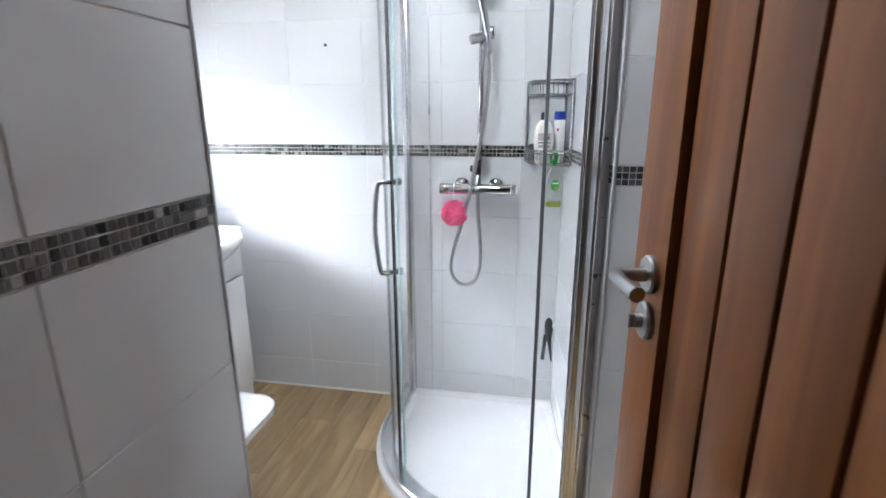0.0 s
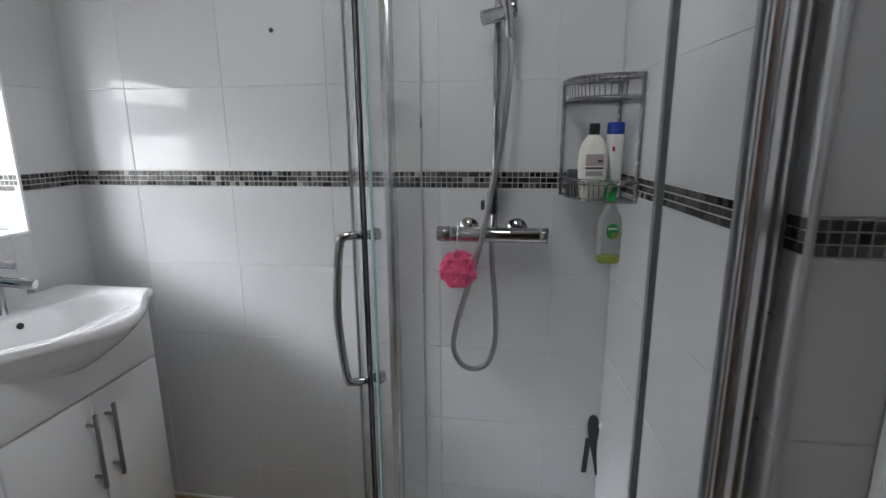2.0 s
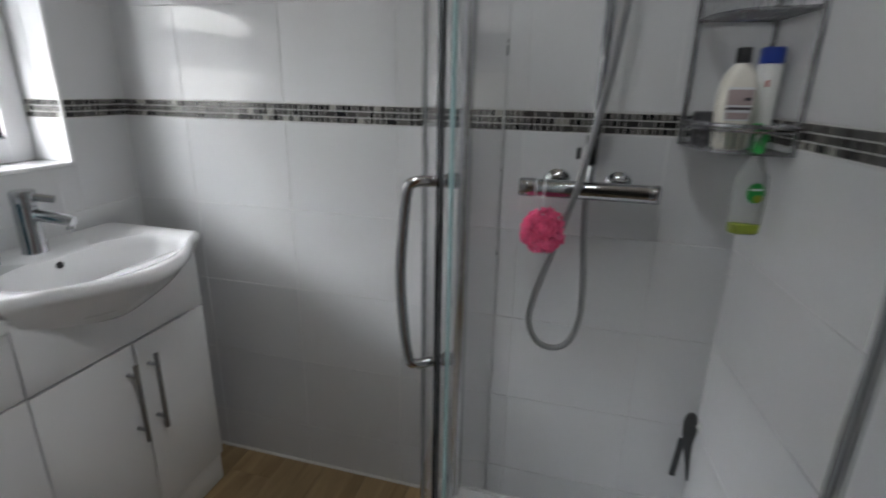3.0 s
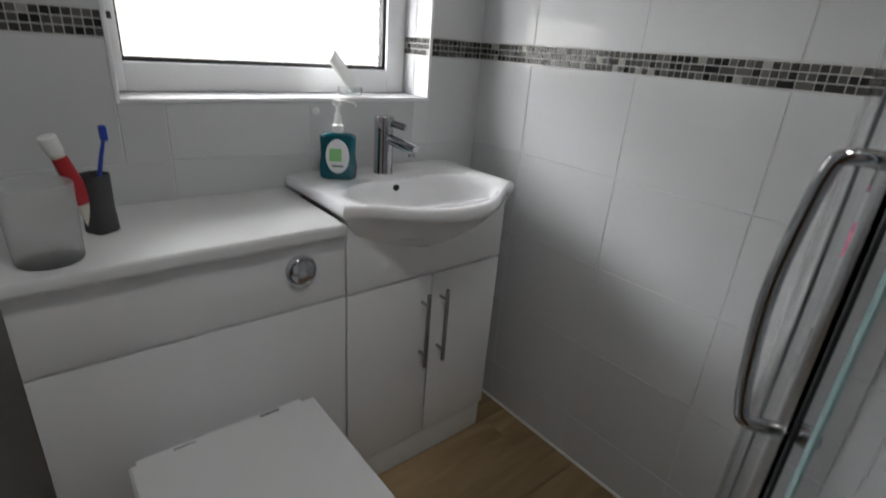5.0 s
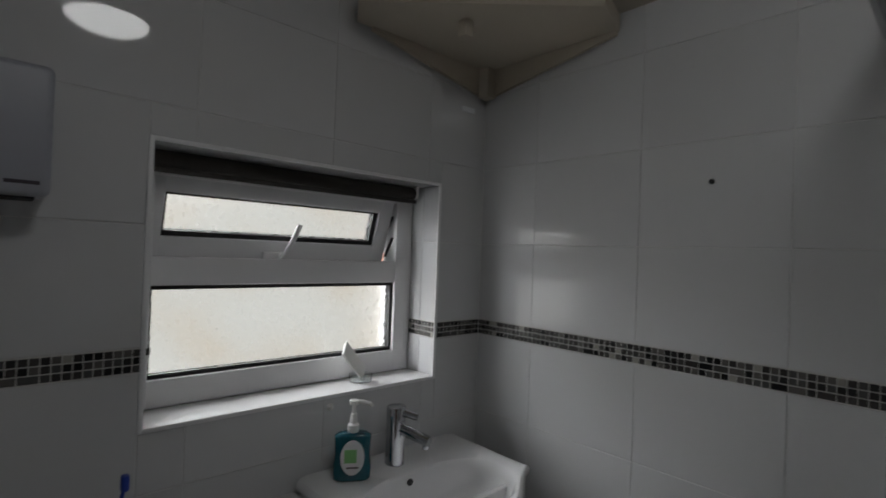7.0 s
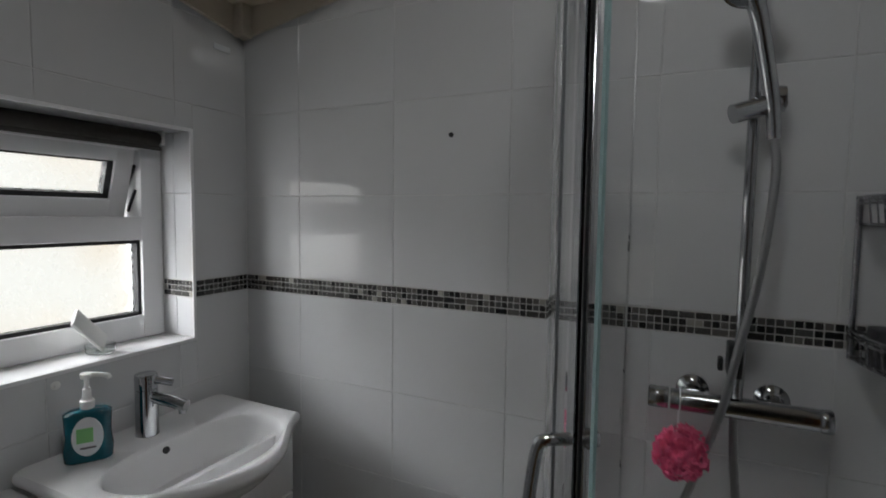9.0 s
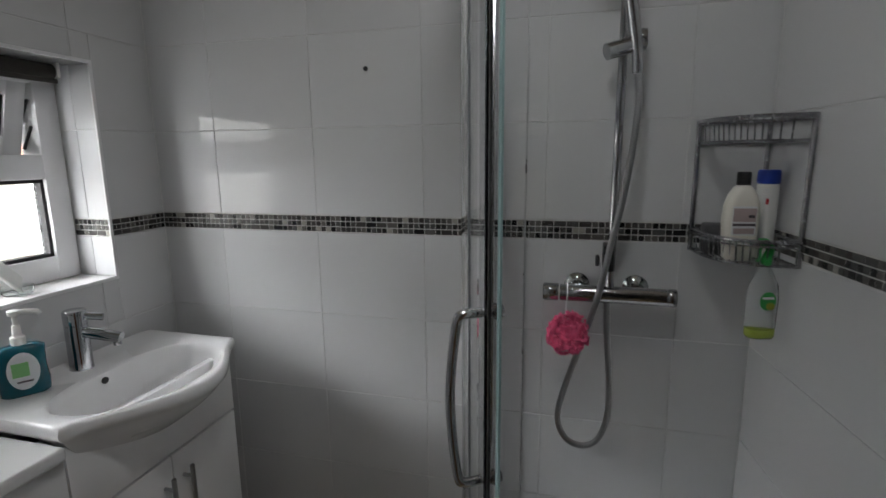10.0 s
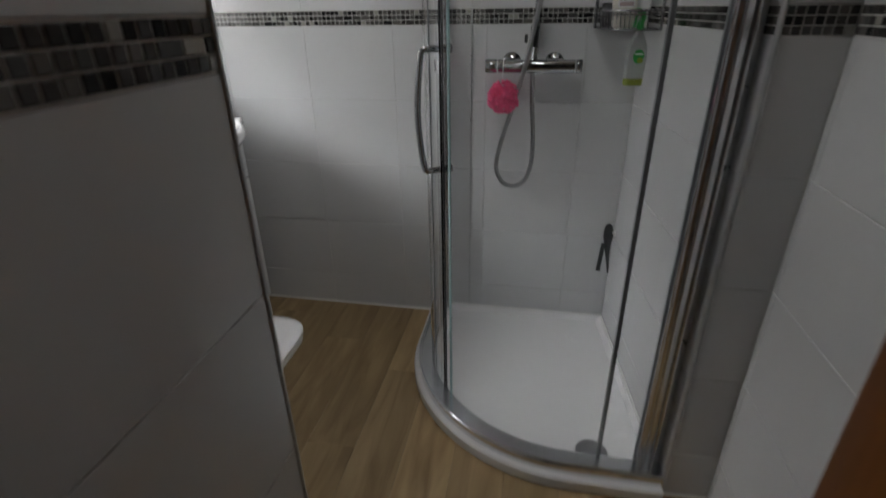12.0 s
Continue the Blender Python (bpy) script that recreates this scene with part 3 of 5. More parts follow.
def under(k, z):
    rad, zz = [], []
    for a, o, f in zip(angles, ro, fr):
        lim = (VX + 0.002 - BC.x) / max(f, 1e-6) if f > 0.05 else 9.0
        full = o - 0.010
        edge = min(full, lim)
        rad.append(max(0.05, (edge + (full - edge) * k) * (0.35 + 0.65 * k) if f > 0.05 else full * (0.3 + 0.5 * k)))
        zz.append(z)
    return ring(rad, zz)


rings += [under(0.96, 0.804), under(0.86, 0.780), under(0.70, 0.752), under(0.50, 0.724), under(0.30, 0.704)]
bm = bm_new()
ring_loft(bm, rings)
bowl = wpart("bowl", bm, CERAMIC, basin)
bm = bm_new()
lathe(bm, [(0.001, -0.001), (0.0085, -0.001), (0.0085, 0.0035), (0.001, 0.0035)], 20, (-1.266, 1.797, 0.822), "x")
wpart("overflow_hole", bm, BLACKP, basin, "dark overflow hole")
bm = bm_new()
lathe(bm, [(0.002, 0.7355), (0.030, 0.7355), (0.031, 0.739), (0.022, 0.742), (0.002, 0.744)], 28, (BC.x, BC.y, 0))
wpart("waste", bm, CHROME, basin, "chrome waste")

tap = thing("basin_mixer_tap", (-1.338, 1.80, 0.847), "chrome mixer tap with a side lever on the basin", "tap")
TX, TY = -1.338, 1.80
bm = bm_new()
lathe(bm, [(0.002, 0.843), (0.027, 0.843), (0.027, 0.850), (0.0260, 0.853), (0.0255, 0.962), (0.0240, 0.963), (0.0240, 0.965), (0.0260, 0.966), (0.0260, 0.996), (0.024, 1.000), (0.002, 1.0005)], 32, (TX, TY, 0))
wpart("tap_body", bm, CHROME, tap)
bm = bm_new()
tube(bm, [(TX + 0.012, TY + 0.004, 0.943), (TX + 0.055, TY + 0.018, 0.935), (TX + 0.100, TY + 0.034, 0.924)], 0.0145, 18)
tube(bm, [(TX + 0.090, TY + 0.030, 0.926), (TX + 0.091, TY + 0.030, 0.906)], 0.009, 14)
wpart("spout", bm, CHROME, tap)
bm = bm_new()
tube(bm, [(TX + 0.018, TY + 0.010, 0.984), (TX + 0.052, TY + 0.033, 0.976)], 0.0095, 14)
wpart("lever", bm, CHROME, tap)

# toilet: rounded-square lid over a pan that narrows to the floor
toilet = thing("toilet", (-0.9, 1.268, 0), "white ceramic back-to-wall toilet with its lid down", "toilet")
TC = 1.268


def dee(x0, x1, half, r, z, n=8):
    pts = [(x0, TC - half, z), ]
    for k in range(n + 1):
        a = radians(-90 + 90 * k / n)
        pts.append((x1 - r + r * math.cos(a), TC - half + r + r * math.sin(a), z))
    for k in range(n + 1):
        a = radians(90 * k / n)
        pts.append((x1 - r + r * math.cos(a), TC + half - r + r * math.sin(a), z))
    pts.append((x0, TC + half, z))
    return pts


bm = bm_new()
XB = VX - 0.001
ring_loft(bm, [dee(XB, -0.80, 0.095, 0.08, 0.0), dee(XB, -0.80, 0.095, 0.08, 0.03), dee(XB, -0.79, 0.10, 0.085, 0.10), dee(XB, -0.745, 0.125, 0.10, 0.22), dee(XB, -0.685, 0.155, 0.115, 0.32),
               dee(XB, -0.652, 0.168, 0.115, 0.375), dee(XB, -0.650, 0.168, 0.115, 0.392)])
wpart("pan", bm, CERAMIC, toilet)
bm = bm_new()
ring_loft(bm, [dee(-1.045, -0.616, 0.178, 0.078, 0.393), dee(-1.045, -0.610, 0.181, 0.078, 0.397), dee(-1.045, -0.610, 0.181, 0.078, 0.406), dee(-1.045, -0.616, 0.178, 0.076, 0.409)])
wpart("seat", bm, PLASTIC, toilet)
bm = bm_new()
ring_loft(bm, [dee(-1.05, -0.616, 0.179, 0.076, 0.411), dee(-1.052, -0.606, 0.183, 0.078, 0.415), dee(-1.052, -0.606, 0.183, 0.078, 0.424), dee(-1.050, -0.614, 0.178, 0.075, 0.430),
               dee(-1.04, -0.64, 0.162, 0.065, 0.433)])
wpart("lid", bm, CERAMIC, toilet)
for y in (TC - 0.085, TC + 0.085):
    bm = bm_new()
    lathe(bm, [(0.002, -0.02), (0.013, -0.02), (0.013, 0.02), (0.002, 0.02)], 16, (-1.066, y, 0.405), "y")
    box(bm, -1.085, -1.05, y - 0.015, y + 0.015, 0.392, 0.400, 0.002)
    wpart("hinge", bm, CHROME, toilet, "chrome hinge")

# ---- things on the worktop, basin and sill ----
soap = thing("soap_dispenser", (-1.325, 1.655, 0.848), "teal liquid soap bottle with a white pump", "soap bottle")
SX, SY, SZ = -1.325, 1.657, 0.849
turn = Matrix.Translation((SX, SY, SZ)) @ Matrix.Rotation(radians(-32), 4, "Z")


def flat_bottle(bm, sections, m, n=7, r=0.45):
    """A bottle of rounded-rectangle sections (height, half width, half depth)."""
    ring_loft(bm, [[m @ Vector((x, y, z)) for x, y in rounded(0, 0, hd, hw, min(hd, hw) * 2 * r * 0.98, n)] for z, hw, hd in sections])
    return bm


bm = bm_new()
flat_bottle(bm, [(0, 0.040, 0.018), (0.004, 0.045, 0.022), (0.03, 0.047, 0.0225), (0.06, 0.043, 0.0215), (0.09, 0.044, 0.0215), (0.108, 0.045, 0.020), (0.114, 0.036, 0.016), (0.117, 0.014, 0.013)], turn)
wpart("bottle", bm, TEAL, soap)
bm = bm_new()
pts = [(0.0232, 0.029 * math.cos(2 * math.pi * k / 28), 0.060 + 0.043 * math.sin(2 * math.pi * k / 28)) for k in range(28)]
ring_loft(bm, [[turn @ Vector(p) for p in pts], [turn @ Vector((p[0] + 0.001, p[1] * 0.98, 0.06 + (p[2] - 0.06) * 0.98)) for p in pts]])
lab = wpart("front_label", bm, LABEL, soap, "white oval label")
bm = bm_new()
box(bm, 0.0243, 0.0252, -0.020, 0.010, 0.048, 0.080, m=turn)
sub("print_block", bm, LABEL_GREEN, lab, "green printed block")
bm = bm_new()
box(bm, 0.0243, 0.0250, -0.014, 0.015, 0.034, 0.038, m=turn)
sub("print_bar", bm, LABEL_DARK, lab, "dark printed bars")
bm = bm_new()
lathe(bm, [(0.002, 0.116), (0.0135, 0.116), (0.0140, 0.134), (0.009, 0.138), (0.0075, 0.160), (0.005, 0.162), (0.005, 0.182), (0.011, 0.184), (0.012, 0.194), (0.002, 0.197)], 20, (SX, SY, SZ))
tube(bm, [turn @ Vector(p) for p in ((0.0, 0.0, 0.190), (0.006, 0.020, 0.191), (0.012, 0.040, 0.187), (0.013, 0.043, 0.181))], 0.0055, 10)
wpart("pump", bm, PLASTIC, soap, "white plastic pump")

CX, CY, CZ = -1.262, 1.133, 0.815
cup = thing("toothbrush_cup", (CX, CY, CZ), "dark slate tumbler on the worktop", "cup")
bm = bm_new()
tm = Matrix.Translation((CX, CY, CZ)) @ Matrix.Rotation(radians(35), 4, "Z")
rows = [(0.0, 0.021), (0.003, 0.0235), (0.05, 0.0215), (0.107, 0.0225), (0.110, 0.0218), (0.108, 0.0200), (0.012, 0.0190)]
ring_loft(bm, [[tm @ Vector((x, y, z)) for x, y in rounded(0, 0, h, h, h * 0.55, 5)] for z, h in rows])
wpart("tumbler", bm, SLATE, cup)

brush = thing("toothbrush", (CX, CY + 0.01, CZ + 0.012), "blue and white toothbrush leaning in the cup", "toothbrush")
bm = bm_new()
tube(bm, smooth_line([(CX - 0.002, CY - 0.008, CZ + 0.014), (CX - 0.010, CY + 0.006, CZ + 0.08), (CX - 0.016, CY + 0.018, CZ + 0.13), (CX - 0.021, CY + 0.028, CZ + 0.165)], 5), lambda t: 0.0055 - 0.0025 * t, 10)
wpart("shaft", bm, BLUE, brush)
bm = bm_new()
box(bm, CX - 0.030, CX - 0.014, CY + 0.023, CY + 0.036, CZ + 0.163, CZ + 0.192, 0.004)
wpart("bristle_head", bm, BLUE, brush)

paste = thing("toothpaste_tube", (CX, CY - 0.02, CZ + 0.012), "white and red toothpaste tube standing in the cup", "toothpaste")
pm = Matrix.Translation((CX + 0.006, CY - 0.006, CZ + 0.013)) @ Matrix.Rotation(radians(16), 4, "X") @ Matrix.Rotation(radians(5), 4, "Y")
PROFILE_T = ((0.0, 0.003, 0.016), (0.05, 0.008, 0.0150), (0.10, 0.0105, 0.0140), (0.140, 0.0105, 0.0125), (0.148, 0.006, 0.006))
bm = bm_new()
ring_loft(bm, [[pm @ Vector((hx * math.cos(a), hy * math.sin(a), z)) for a in [2 * math.pi * k / 24 for k in range(24)]] for z, hx, hy in PROFILE_T])
wpart("tube_body", bm, CREAM, paste)
bm = bm_new()
arcs = [radians(-50 + 170 * k / 12) for k in range(13)]
ring_loft(bm, [[pm @ Vector(((hx + g) * math.cos(a), (hy + g) * math.sin(a), z)) for g, run in ((0.0008, arcs), (-0.0004, arcs[::-1])) for a in run] for z, hx, hy in PROFILE_T[1:4]])
wpart("printed_band", bm, RED, paste, "red printed side")
bm = bm_new()
ring_loft(bm, [[pm @ Vector((r * math.cos(a), r * math.sin(a), z)) for a in [2 * math.pi * k / 20 for k in range(20)]] for z, r in ((0.146, 0.0125), (0.150, 0.0135), (0.176, 0.0145), (0.178, 0.013))])
wpart("screw_cap", bm, PLASTIC, paste, "white cap")

jar = thing("frosted_tumbler", (-1.160, 1.052, CZ), "milky translucent plastic tumbler on the worktop", "tumbler")
bm = bm_new()
lathe(bm, [(0.002, CZ), (0.044, CZ), (0.047, CZ + 0.004), (0.051, CZ + 0.126), (0.050, CZ + 0.128), (0.049, CZ + 0.126), (0.0455, CZ + 0.008), (0.002, CZ + 0.006)], 36, (-1.152, 1.048, 0))
wpart("tumbler_body", bm, MILKY, jar)

dish = thing("sill_soap_dish", (-1.485, 1.765, WIN_Z0), "white tilted plastic soap dish on the window sill", "soap dish")
bm = bm_new()
dm = Matrix.Translation((-1.487, 1.757, WIN_Z0 + 0.062)) @ Matrix.Rotation(radians(-50), 4, "X") @ Matrix.Rotation(radians(48), 4, "Y")
box(bm, -0.029, 0.029, -0.054, 0.054, -0.005, 0.005, 0.004, 3, m=dm)
wpart("tray", bm, PLASTIC, dish)
bm = bm_new()
lathe(bm, [(0.002, WIN_Z0 + 0.0005), (0.028, WIN_Z0 + 0.0005), (0.032, WIN_Z0 + 0.004), (0.034, WIN_Z0 + 0.022), (0.032, WIN_Z0 + 0.022), (0.030, WIN_Z0 + 0.005), (0.002, WIN_Z0 + 0.003)], 28, (-1.485, 1.780, 0))
wpart("holder", bm, CLEAR, dish, "clear plastic holder")

bm = bm_new()
lathe(bm, [(0.001, 0), (0.009, 0), (0.010, 0.003), (0.005, 0.006), (0.005, 0.011), (0.001, 0.012)], 16, (WEST, 1.643, 1.005), "x")
tagged(part("wall_hook", bm, PLASTIC), "tiny white plastic hook under the sill", "hook")
bm = bm_new()
lathe(bm, [(0.001, -0.003), (0.0065, -0.003), (0.0065, 0.0003), (0.001, 0.0003)], 14, (-0.699, NORTH, 1.605), "y")
tagged(part("wall_plug", bm, GASKET), "dark empty screw plug in a tile", "wall plug")

# ---- shower: tray, enclosure ----
AC, RG, RT = Vector((0.130, 1.910, 0)), 0.482, 0.552     # arc centre, glass radius, tray radius


def quadrant(r, z, x_end=NIB_X - 0.004, n=26, y_end=NORTH - 0.001):
    """The line of the enclosure: straight from the north wall, round the arc, straight to the east wall."""
    pts = [(AC.x - r, y_end, z)]
    pts += [(AC.x - r * math.cos(radians(90 * k / n)), AC.y - r * math.sin(radians(90 * k / n)), z) for k in range(n + 1)]
    return pts + [(x_end, AC.y - r, z)]


tray = thing("shower_tray", (0.0, 1.8, 0), "low white acrylic quadrant shower tray", "shower tray")
bm = bm_new()


def tray_ring(r, z, inset=0.0):
    return quadrant(r, z, NIB_X - 0.003 - inset, 26, NORTH - 0.001 - inset) + [(SHOWER_E - 0.001 - inset, NORTH - 0.001 - inset, z)]


ring_loft(bm, [tray_ring(RT - 0.004, 0.0), tray_ring(RT, 0.005), tray_ring(RT, 0.036), tray_ring(RT - 0.006, 0.042), tray_ring(RT - 0.075, 0.042, 0.010), tray_ring(RT - 0.085, 0.036, 0.016),
               tray_ring(RT - 0.095, 0.028, 0.024)])
wpart("tray_body", bm, ACRYLIC, tray)
bm = bm_new()
lathe(bm, [(0.002, 0.0285), (0.045, 0.0285), (0.046, 0.032), (0.040, 0.035), (0.015, 0.037), (0.002, 0.037)], 32, (0.195, 1.480, 0))
wpart("waste_cover", bm, STEEL, tray, "round steel waste cover")

enc = thing("shower_enclosure", (0.0, 1.8, 0.07), "curved glass quadrant shower enclosure in polished aluminium", "shower enclosure")
ZB, ZT = 0.043, 1.885


def strip(bm, line, half, z0, z1):
    """A rail of rectangular section along a line in plan."""
    pts = [Vector((p[0], p[1], 0)) for p in line]
    ins, outs = [], []
    for i, p in enumerate(pts):
        d = (pts[min(i + 1, len(pts) - 1)] - pts[max(i - 1, 0)]).normalized()
        nrm = Vector((-d.y, d.x, 0))
        ins.append(p + nrm * half), outs.append(p - nrm * half)
    rings = [[(a.x, a.y, z0), (b.x, b.y, z0), (b.x, b.y, z1), (a.x, a.y, z1)] for a, b in zip(ins, outs)]
    ring_loft(bm, rings)
    return bm


def arc(r, a0, a1, n=14):
    """Part of the enclosure's arc, from angle a0 to a1 in degrees, with 180 the west end and 270 the south."""
    return [(AC.x + r * math.cos(radians(a0 + (a1 - a0) * k / n)), AC.y + r * math.sin(radians(a0 + (a1 - a0) * k / n))) for k in range(n + 1)]


for name, z0, z1 in (("bottom_rail", ZB, ZB + 0.030), ("top_rail", ZT - 0.035, ZT)):
    bm = bm_new()
    strip(bm, quadrant(RG + 0.024, 0), 0.028, z0, z1)
    strip(bm, quadrant(RG + 0.044, 0), 0.004, z0 + 0.012 if z0 < 1 else z0 - 0.006, z1 + 0.007)
    wpart(name, bm, ALU, enc, "curved aluminium rail")


def upright(name, bm_boxes, material, label="", bevel=0.002):
    bm = bm_new()
    for b in bm_boxes:
        box(bm, *b, ZB, ZT, bevel=bevel)
    return wpart(name, bm, material, enc, label)


gx = AC.x - RG
upright("wall_profile", [(gx - 0.020, gx + 0.012, NORTH - 0.045, NORTH - 0.001)], ALU, "aluminium wall profile")
upright("cover_strip", [(gx + 0.087, gx + 0.092, NORTH - 0.006, NORTH - 0.001)], SATIN, "thin satin aluminium strip")
gy = AC.y - RG
upright("wall_profile", [(0.307, 0.337, gy - 0.014, gy + 0.012)], ALU, "polished aluminium profile")
for x0, x1 in ((0.300, 0.3065), (0.319, 0.3245), (0.3375, 0.344)):
    upright("profile_rib", [(x0, x1, gy - 0.020, gy + 0.0135)], ALU, "polished aluminium rib", 0.0015)
upright("wall_channel", [(0.345, NIB_X - 0.003, gy + 0.014, gy + 0.046)], SATIN, "aluminium wall channel")
upright("edge_seal", [(0.2965, 0.2995, gy - 0.006, gy + 0.006)], GREY_SEAL, "grey seal", 0)


def curved_glass(name, r, a0, a1, straight=None, label="clear curved glass"):
    bm = bm_new()
    line = arc(r, a0, a1, 20)
    if straight:
        line = [straight] + line
    strip(bm, line, 0.003, ZB + 0.02, ZT - 0.02)
    g = wpart(name, bm, GLASS, enc, label)
    g.visible_shadow = False
    return g


def edge_strip(name, r, a, w, depth, material, label, z0=ZB + 0.02, z1=ZT - 0.02):
    """An upright strip at an angle of the arc."""
    bm = bm_new()
    strip(bm, arc(r, a - degrees_of(w, r) / 2, a + degrees_of(w, r) / 2, 2), depth / 2, z0, z1)
    return wpart(name, bm, material, enc, label)


def degrees_of(w, r):
    return math.degrees(w / r)


A_GREY, A_BLACK, A_EDGE, A_RIGHT = 206.5, 215.6, 218.6, 279.0
curved_glass("fixed_panel", RG + 0.002, 180, A_BLACK - 0.6, (gx, NORTH - 0.04))
door_glass = curved_glass("sliding_door", RG - 0.012, A_GREY + 1, A_RIGHT - 0.3, None, "sliding curved glass door")
bm = bm_new()
strip(bm, [(0.203, gy), (0.302, gy)], 0.003, ZB + 0.02, ZT - 0.02)
g = wpart("fixed_panel", bm, GLASS, enc, "clear fixed glass")
g.visible_shadow = False
edge_strip("edge_seal", RG + 0.004, A_GREY, 0.005, 0.006, GREY_SEAL, "grey edge seal")
edge_strip("edge_seal", RG - 0.002, A_BLACK, 0.0035, 0.004, DARK_SEAL, "black magnetic seal")
edge_strip("glass_edge", RG - 0.006, A_EDGE, 0.008, 0.004, GLASS_EDGE, "greenish glass edge")
edge_strip("edge_seal", RG - 0.004, A_RIGHT, 0.009, 0.010, GREY_SEAL, "dark grey edge seal")

# bowed bar handle on the sliding door
ha = radians(212.0)
hd, ht = Vector((math.cos(ha), math.sin(ha), 0)), Vector((-math.sin(ha), math.cos(ha), 0))


def hp(r, z, s=0.0):
    return AC + hd * r + ht * s + Vector((0, 0, z))


bm = bm_new()
tube(bm, smooth_line([hp(RG - 0.005, 1.115), hp(RG + 0.030, 1.115), hp(RG + 0.040, 1.100, -0.004), hp(RG + 0.047, 1.03, -0.010), hp(RG + 0.050, 0.963, -0.012), hp(RG + 0.047, 0.895, -0.010), hp(RG + 0.040, 0.826, -0.004),
                      hp(RG + 0.030, 0.811), hp(RG - 0.005, 0.811)], 6), 0.0085, 14)
handle = wpart("door_handle", bm, CHROME, enc, "bowed chrome pull handle")
for z in (1.115, 0.811):
    bm = bm_new()
    tube(bm, [hp(RG - 0.016, z), hp(RG - 0.028, z), hp(RG - 0.040, z)], lambda t: 0.008 + 0.005 * math.sin(math.pi * t) + 0.003 * t, 14)
    sub("inner_knob", bm, CHROME, handle, "chrome inner knob")

# ---- shower valve, riser, hand shower ----
VZ, VYB = 1.027, 2.140
valve = thing("shower_valve", (-0.05, NORTH, VZ), "chrome thermostatic bar shower valve on the tiled wall", "shower valve")
bm = bm_new()
lathe(bm, [(0.002, -0.165), (0.0205, -0.165), (0.0215, -0.160), (0.0215, 0.085), (0.002, 0.085)], 32, (0, VYB, VZ), "x")
wpart("bar", bm, CHROME, valve)
for x0, x1 in ((-0.207, -0.168), (0.088, 0.108)):
    bm = bm_new()
    lathe(bm, [(0.002, x0), (0.0205, x0), (0.0225, x0 + 0.004), (0.0225, x1 - 0.002), (0.021, x1), (0.002, x1)], 24, (0, VYB, VZ), "x")
    wpart("control_knob", bm, CHROME, valve, "chrome control knob")
for x in (-0.123, 0.020):
    bm = bm_new()
    lathe(bm, [(0.002, NORTH - 0.001), (0.032, NORTH - 0.001), (0.032, NORTH - 0.006), (0.024, NORTH - 0.014), (0.016, NORTH - 0.018), (0.016, VYB + 0.01), (0.002, VYB + 0.01)], 28, (x, 0, VZ + 0.008), "y")
    wpart("wall_flange", bm, CHROME, valve, "chrome wall flange")

RX, RY = -0.046, 2.150
rail = thing("riser_rail", (RX, RY, 1.05), "chrome shower riser rail with a sliding bracket", "shower rail")
bm = bm_new()
tube(bm, [(RX, VYB, VZ + 0.018), (RX, VYB + 0.004, 1.06), (RX + 0.002, RY, 1.10), (RX + 0.004, RY, 1.5), (RX + 0.006, RY, 1.99)], 0.0105, 16)
wpart("pole", bm, CHROME, rail)
bm = bm_new()
box(bm, RX - 0.018, RX + 0.008, RY - 0.016, NORTH - 0.001, 1.085, 1.150, 0.004)
box(bm, RX - 0.036, RX - 0.026, RY - 0.014, RY + 0.010, 1.098, 1.124, 0.003)
wpart("lower_bracket", bm, BLACKP, rail, "black plastic lower bracket")
bm = bm_new()
tube(bm, [(-0.080, RY - 0.040, 1.594), (-0.040, RY - 0.024, 1.606), (RX + 0.046, RY - 0.012, 1.622)], 0.0185, 18)
lathe(bm, [(0.002, RX + 0.034), (0.022, RX + 0.034), (0.025, RX + 0.040), (0.023, RX + 0.052), (0.002, RX + 0.054)], 20, (0, RY - 0.008, 1.622), "x")
wpart("slider", bm, CHROME, rail, "chrome sliding bracket")
bm = bm_new()
box(bm, RX - 0.012, RX + 0.020, RY - 0.010, NORTH - 0.001, 1.955, 1.985, 0.004)
wpart("upper_bracket", bm, CHROME, rail)

hand_shower = thing("hand_shower", (-0.045, 2.11, 1.6), "chrome round hand shower in its bracket", "shower head")
bm = bm_new()
tube(bm, smooth_line([(-0.010, 2.128, 1.548), (-0.018, 2.120, 1.62), (-0.044, 2.096, 1.745), (-0.058, 2.080, 1.790)], 6), lambda t: 0.0115 + 0.005 * t, 16)
wpart("grip", bm, CHROME, hand_shower)
bm = bm_new()
hm = Matrix.Translation((-0.068, 2.066, 1.818)) @ Matrix.Rotation(radians(-56), 4, "X")
rr = [(0.004, 0.022), (0.028, 0.020), (0.043, 0.010), (0.048, -0.002), (0.046, -0.012), (0.043, -0.014), (0.004, -0.014)]
ring_loft(bm, [[hm @ Vector((r * math.cos(2 * math.pi * k / 32), r * math.sin(2 * math.pi * k / 32), h)) for k in range(32)] for r, h in rr])
head = wpart("spray_head", bm, CHROME, hand_shower)
bm = bm_new()
rr = [(0.004, -0.0142), (0.041, -0.0142), (0.040, -0.0165), (0.004, -0.0165)]
ring_loft(bm, [[hm @ Vector((r * math.cos(2 * math.pi * k / 32), r * math.sin(2 * math.pi * k / 32), h)) for k in range(32)] for r, h in rr])
sub("spray_plate", bm, GREY_SEAL, head, "grey nozzle plate")
bm = bm_new()
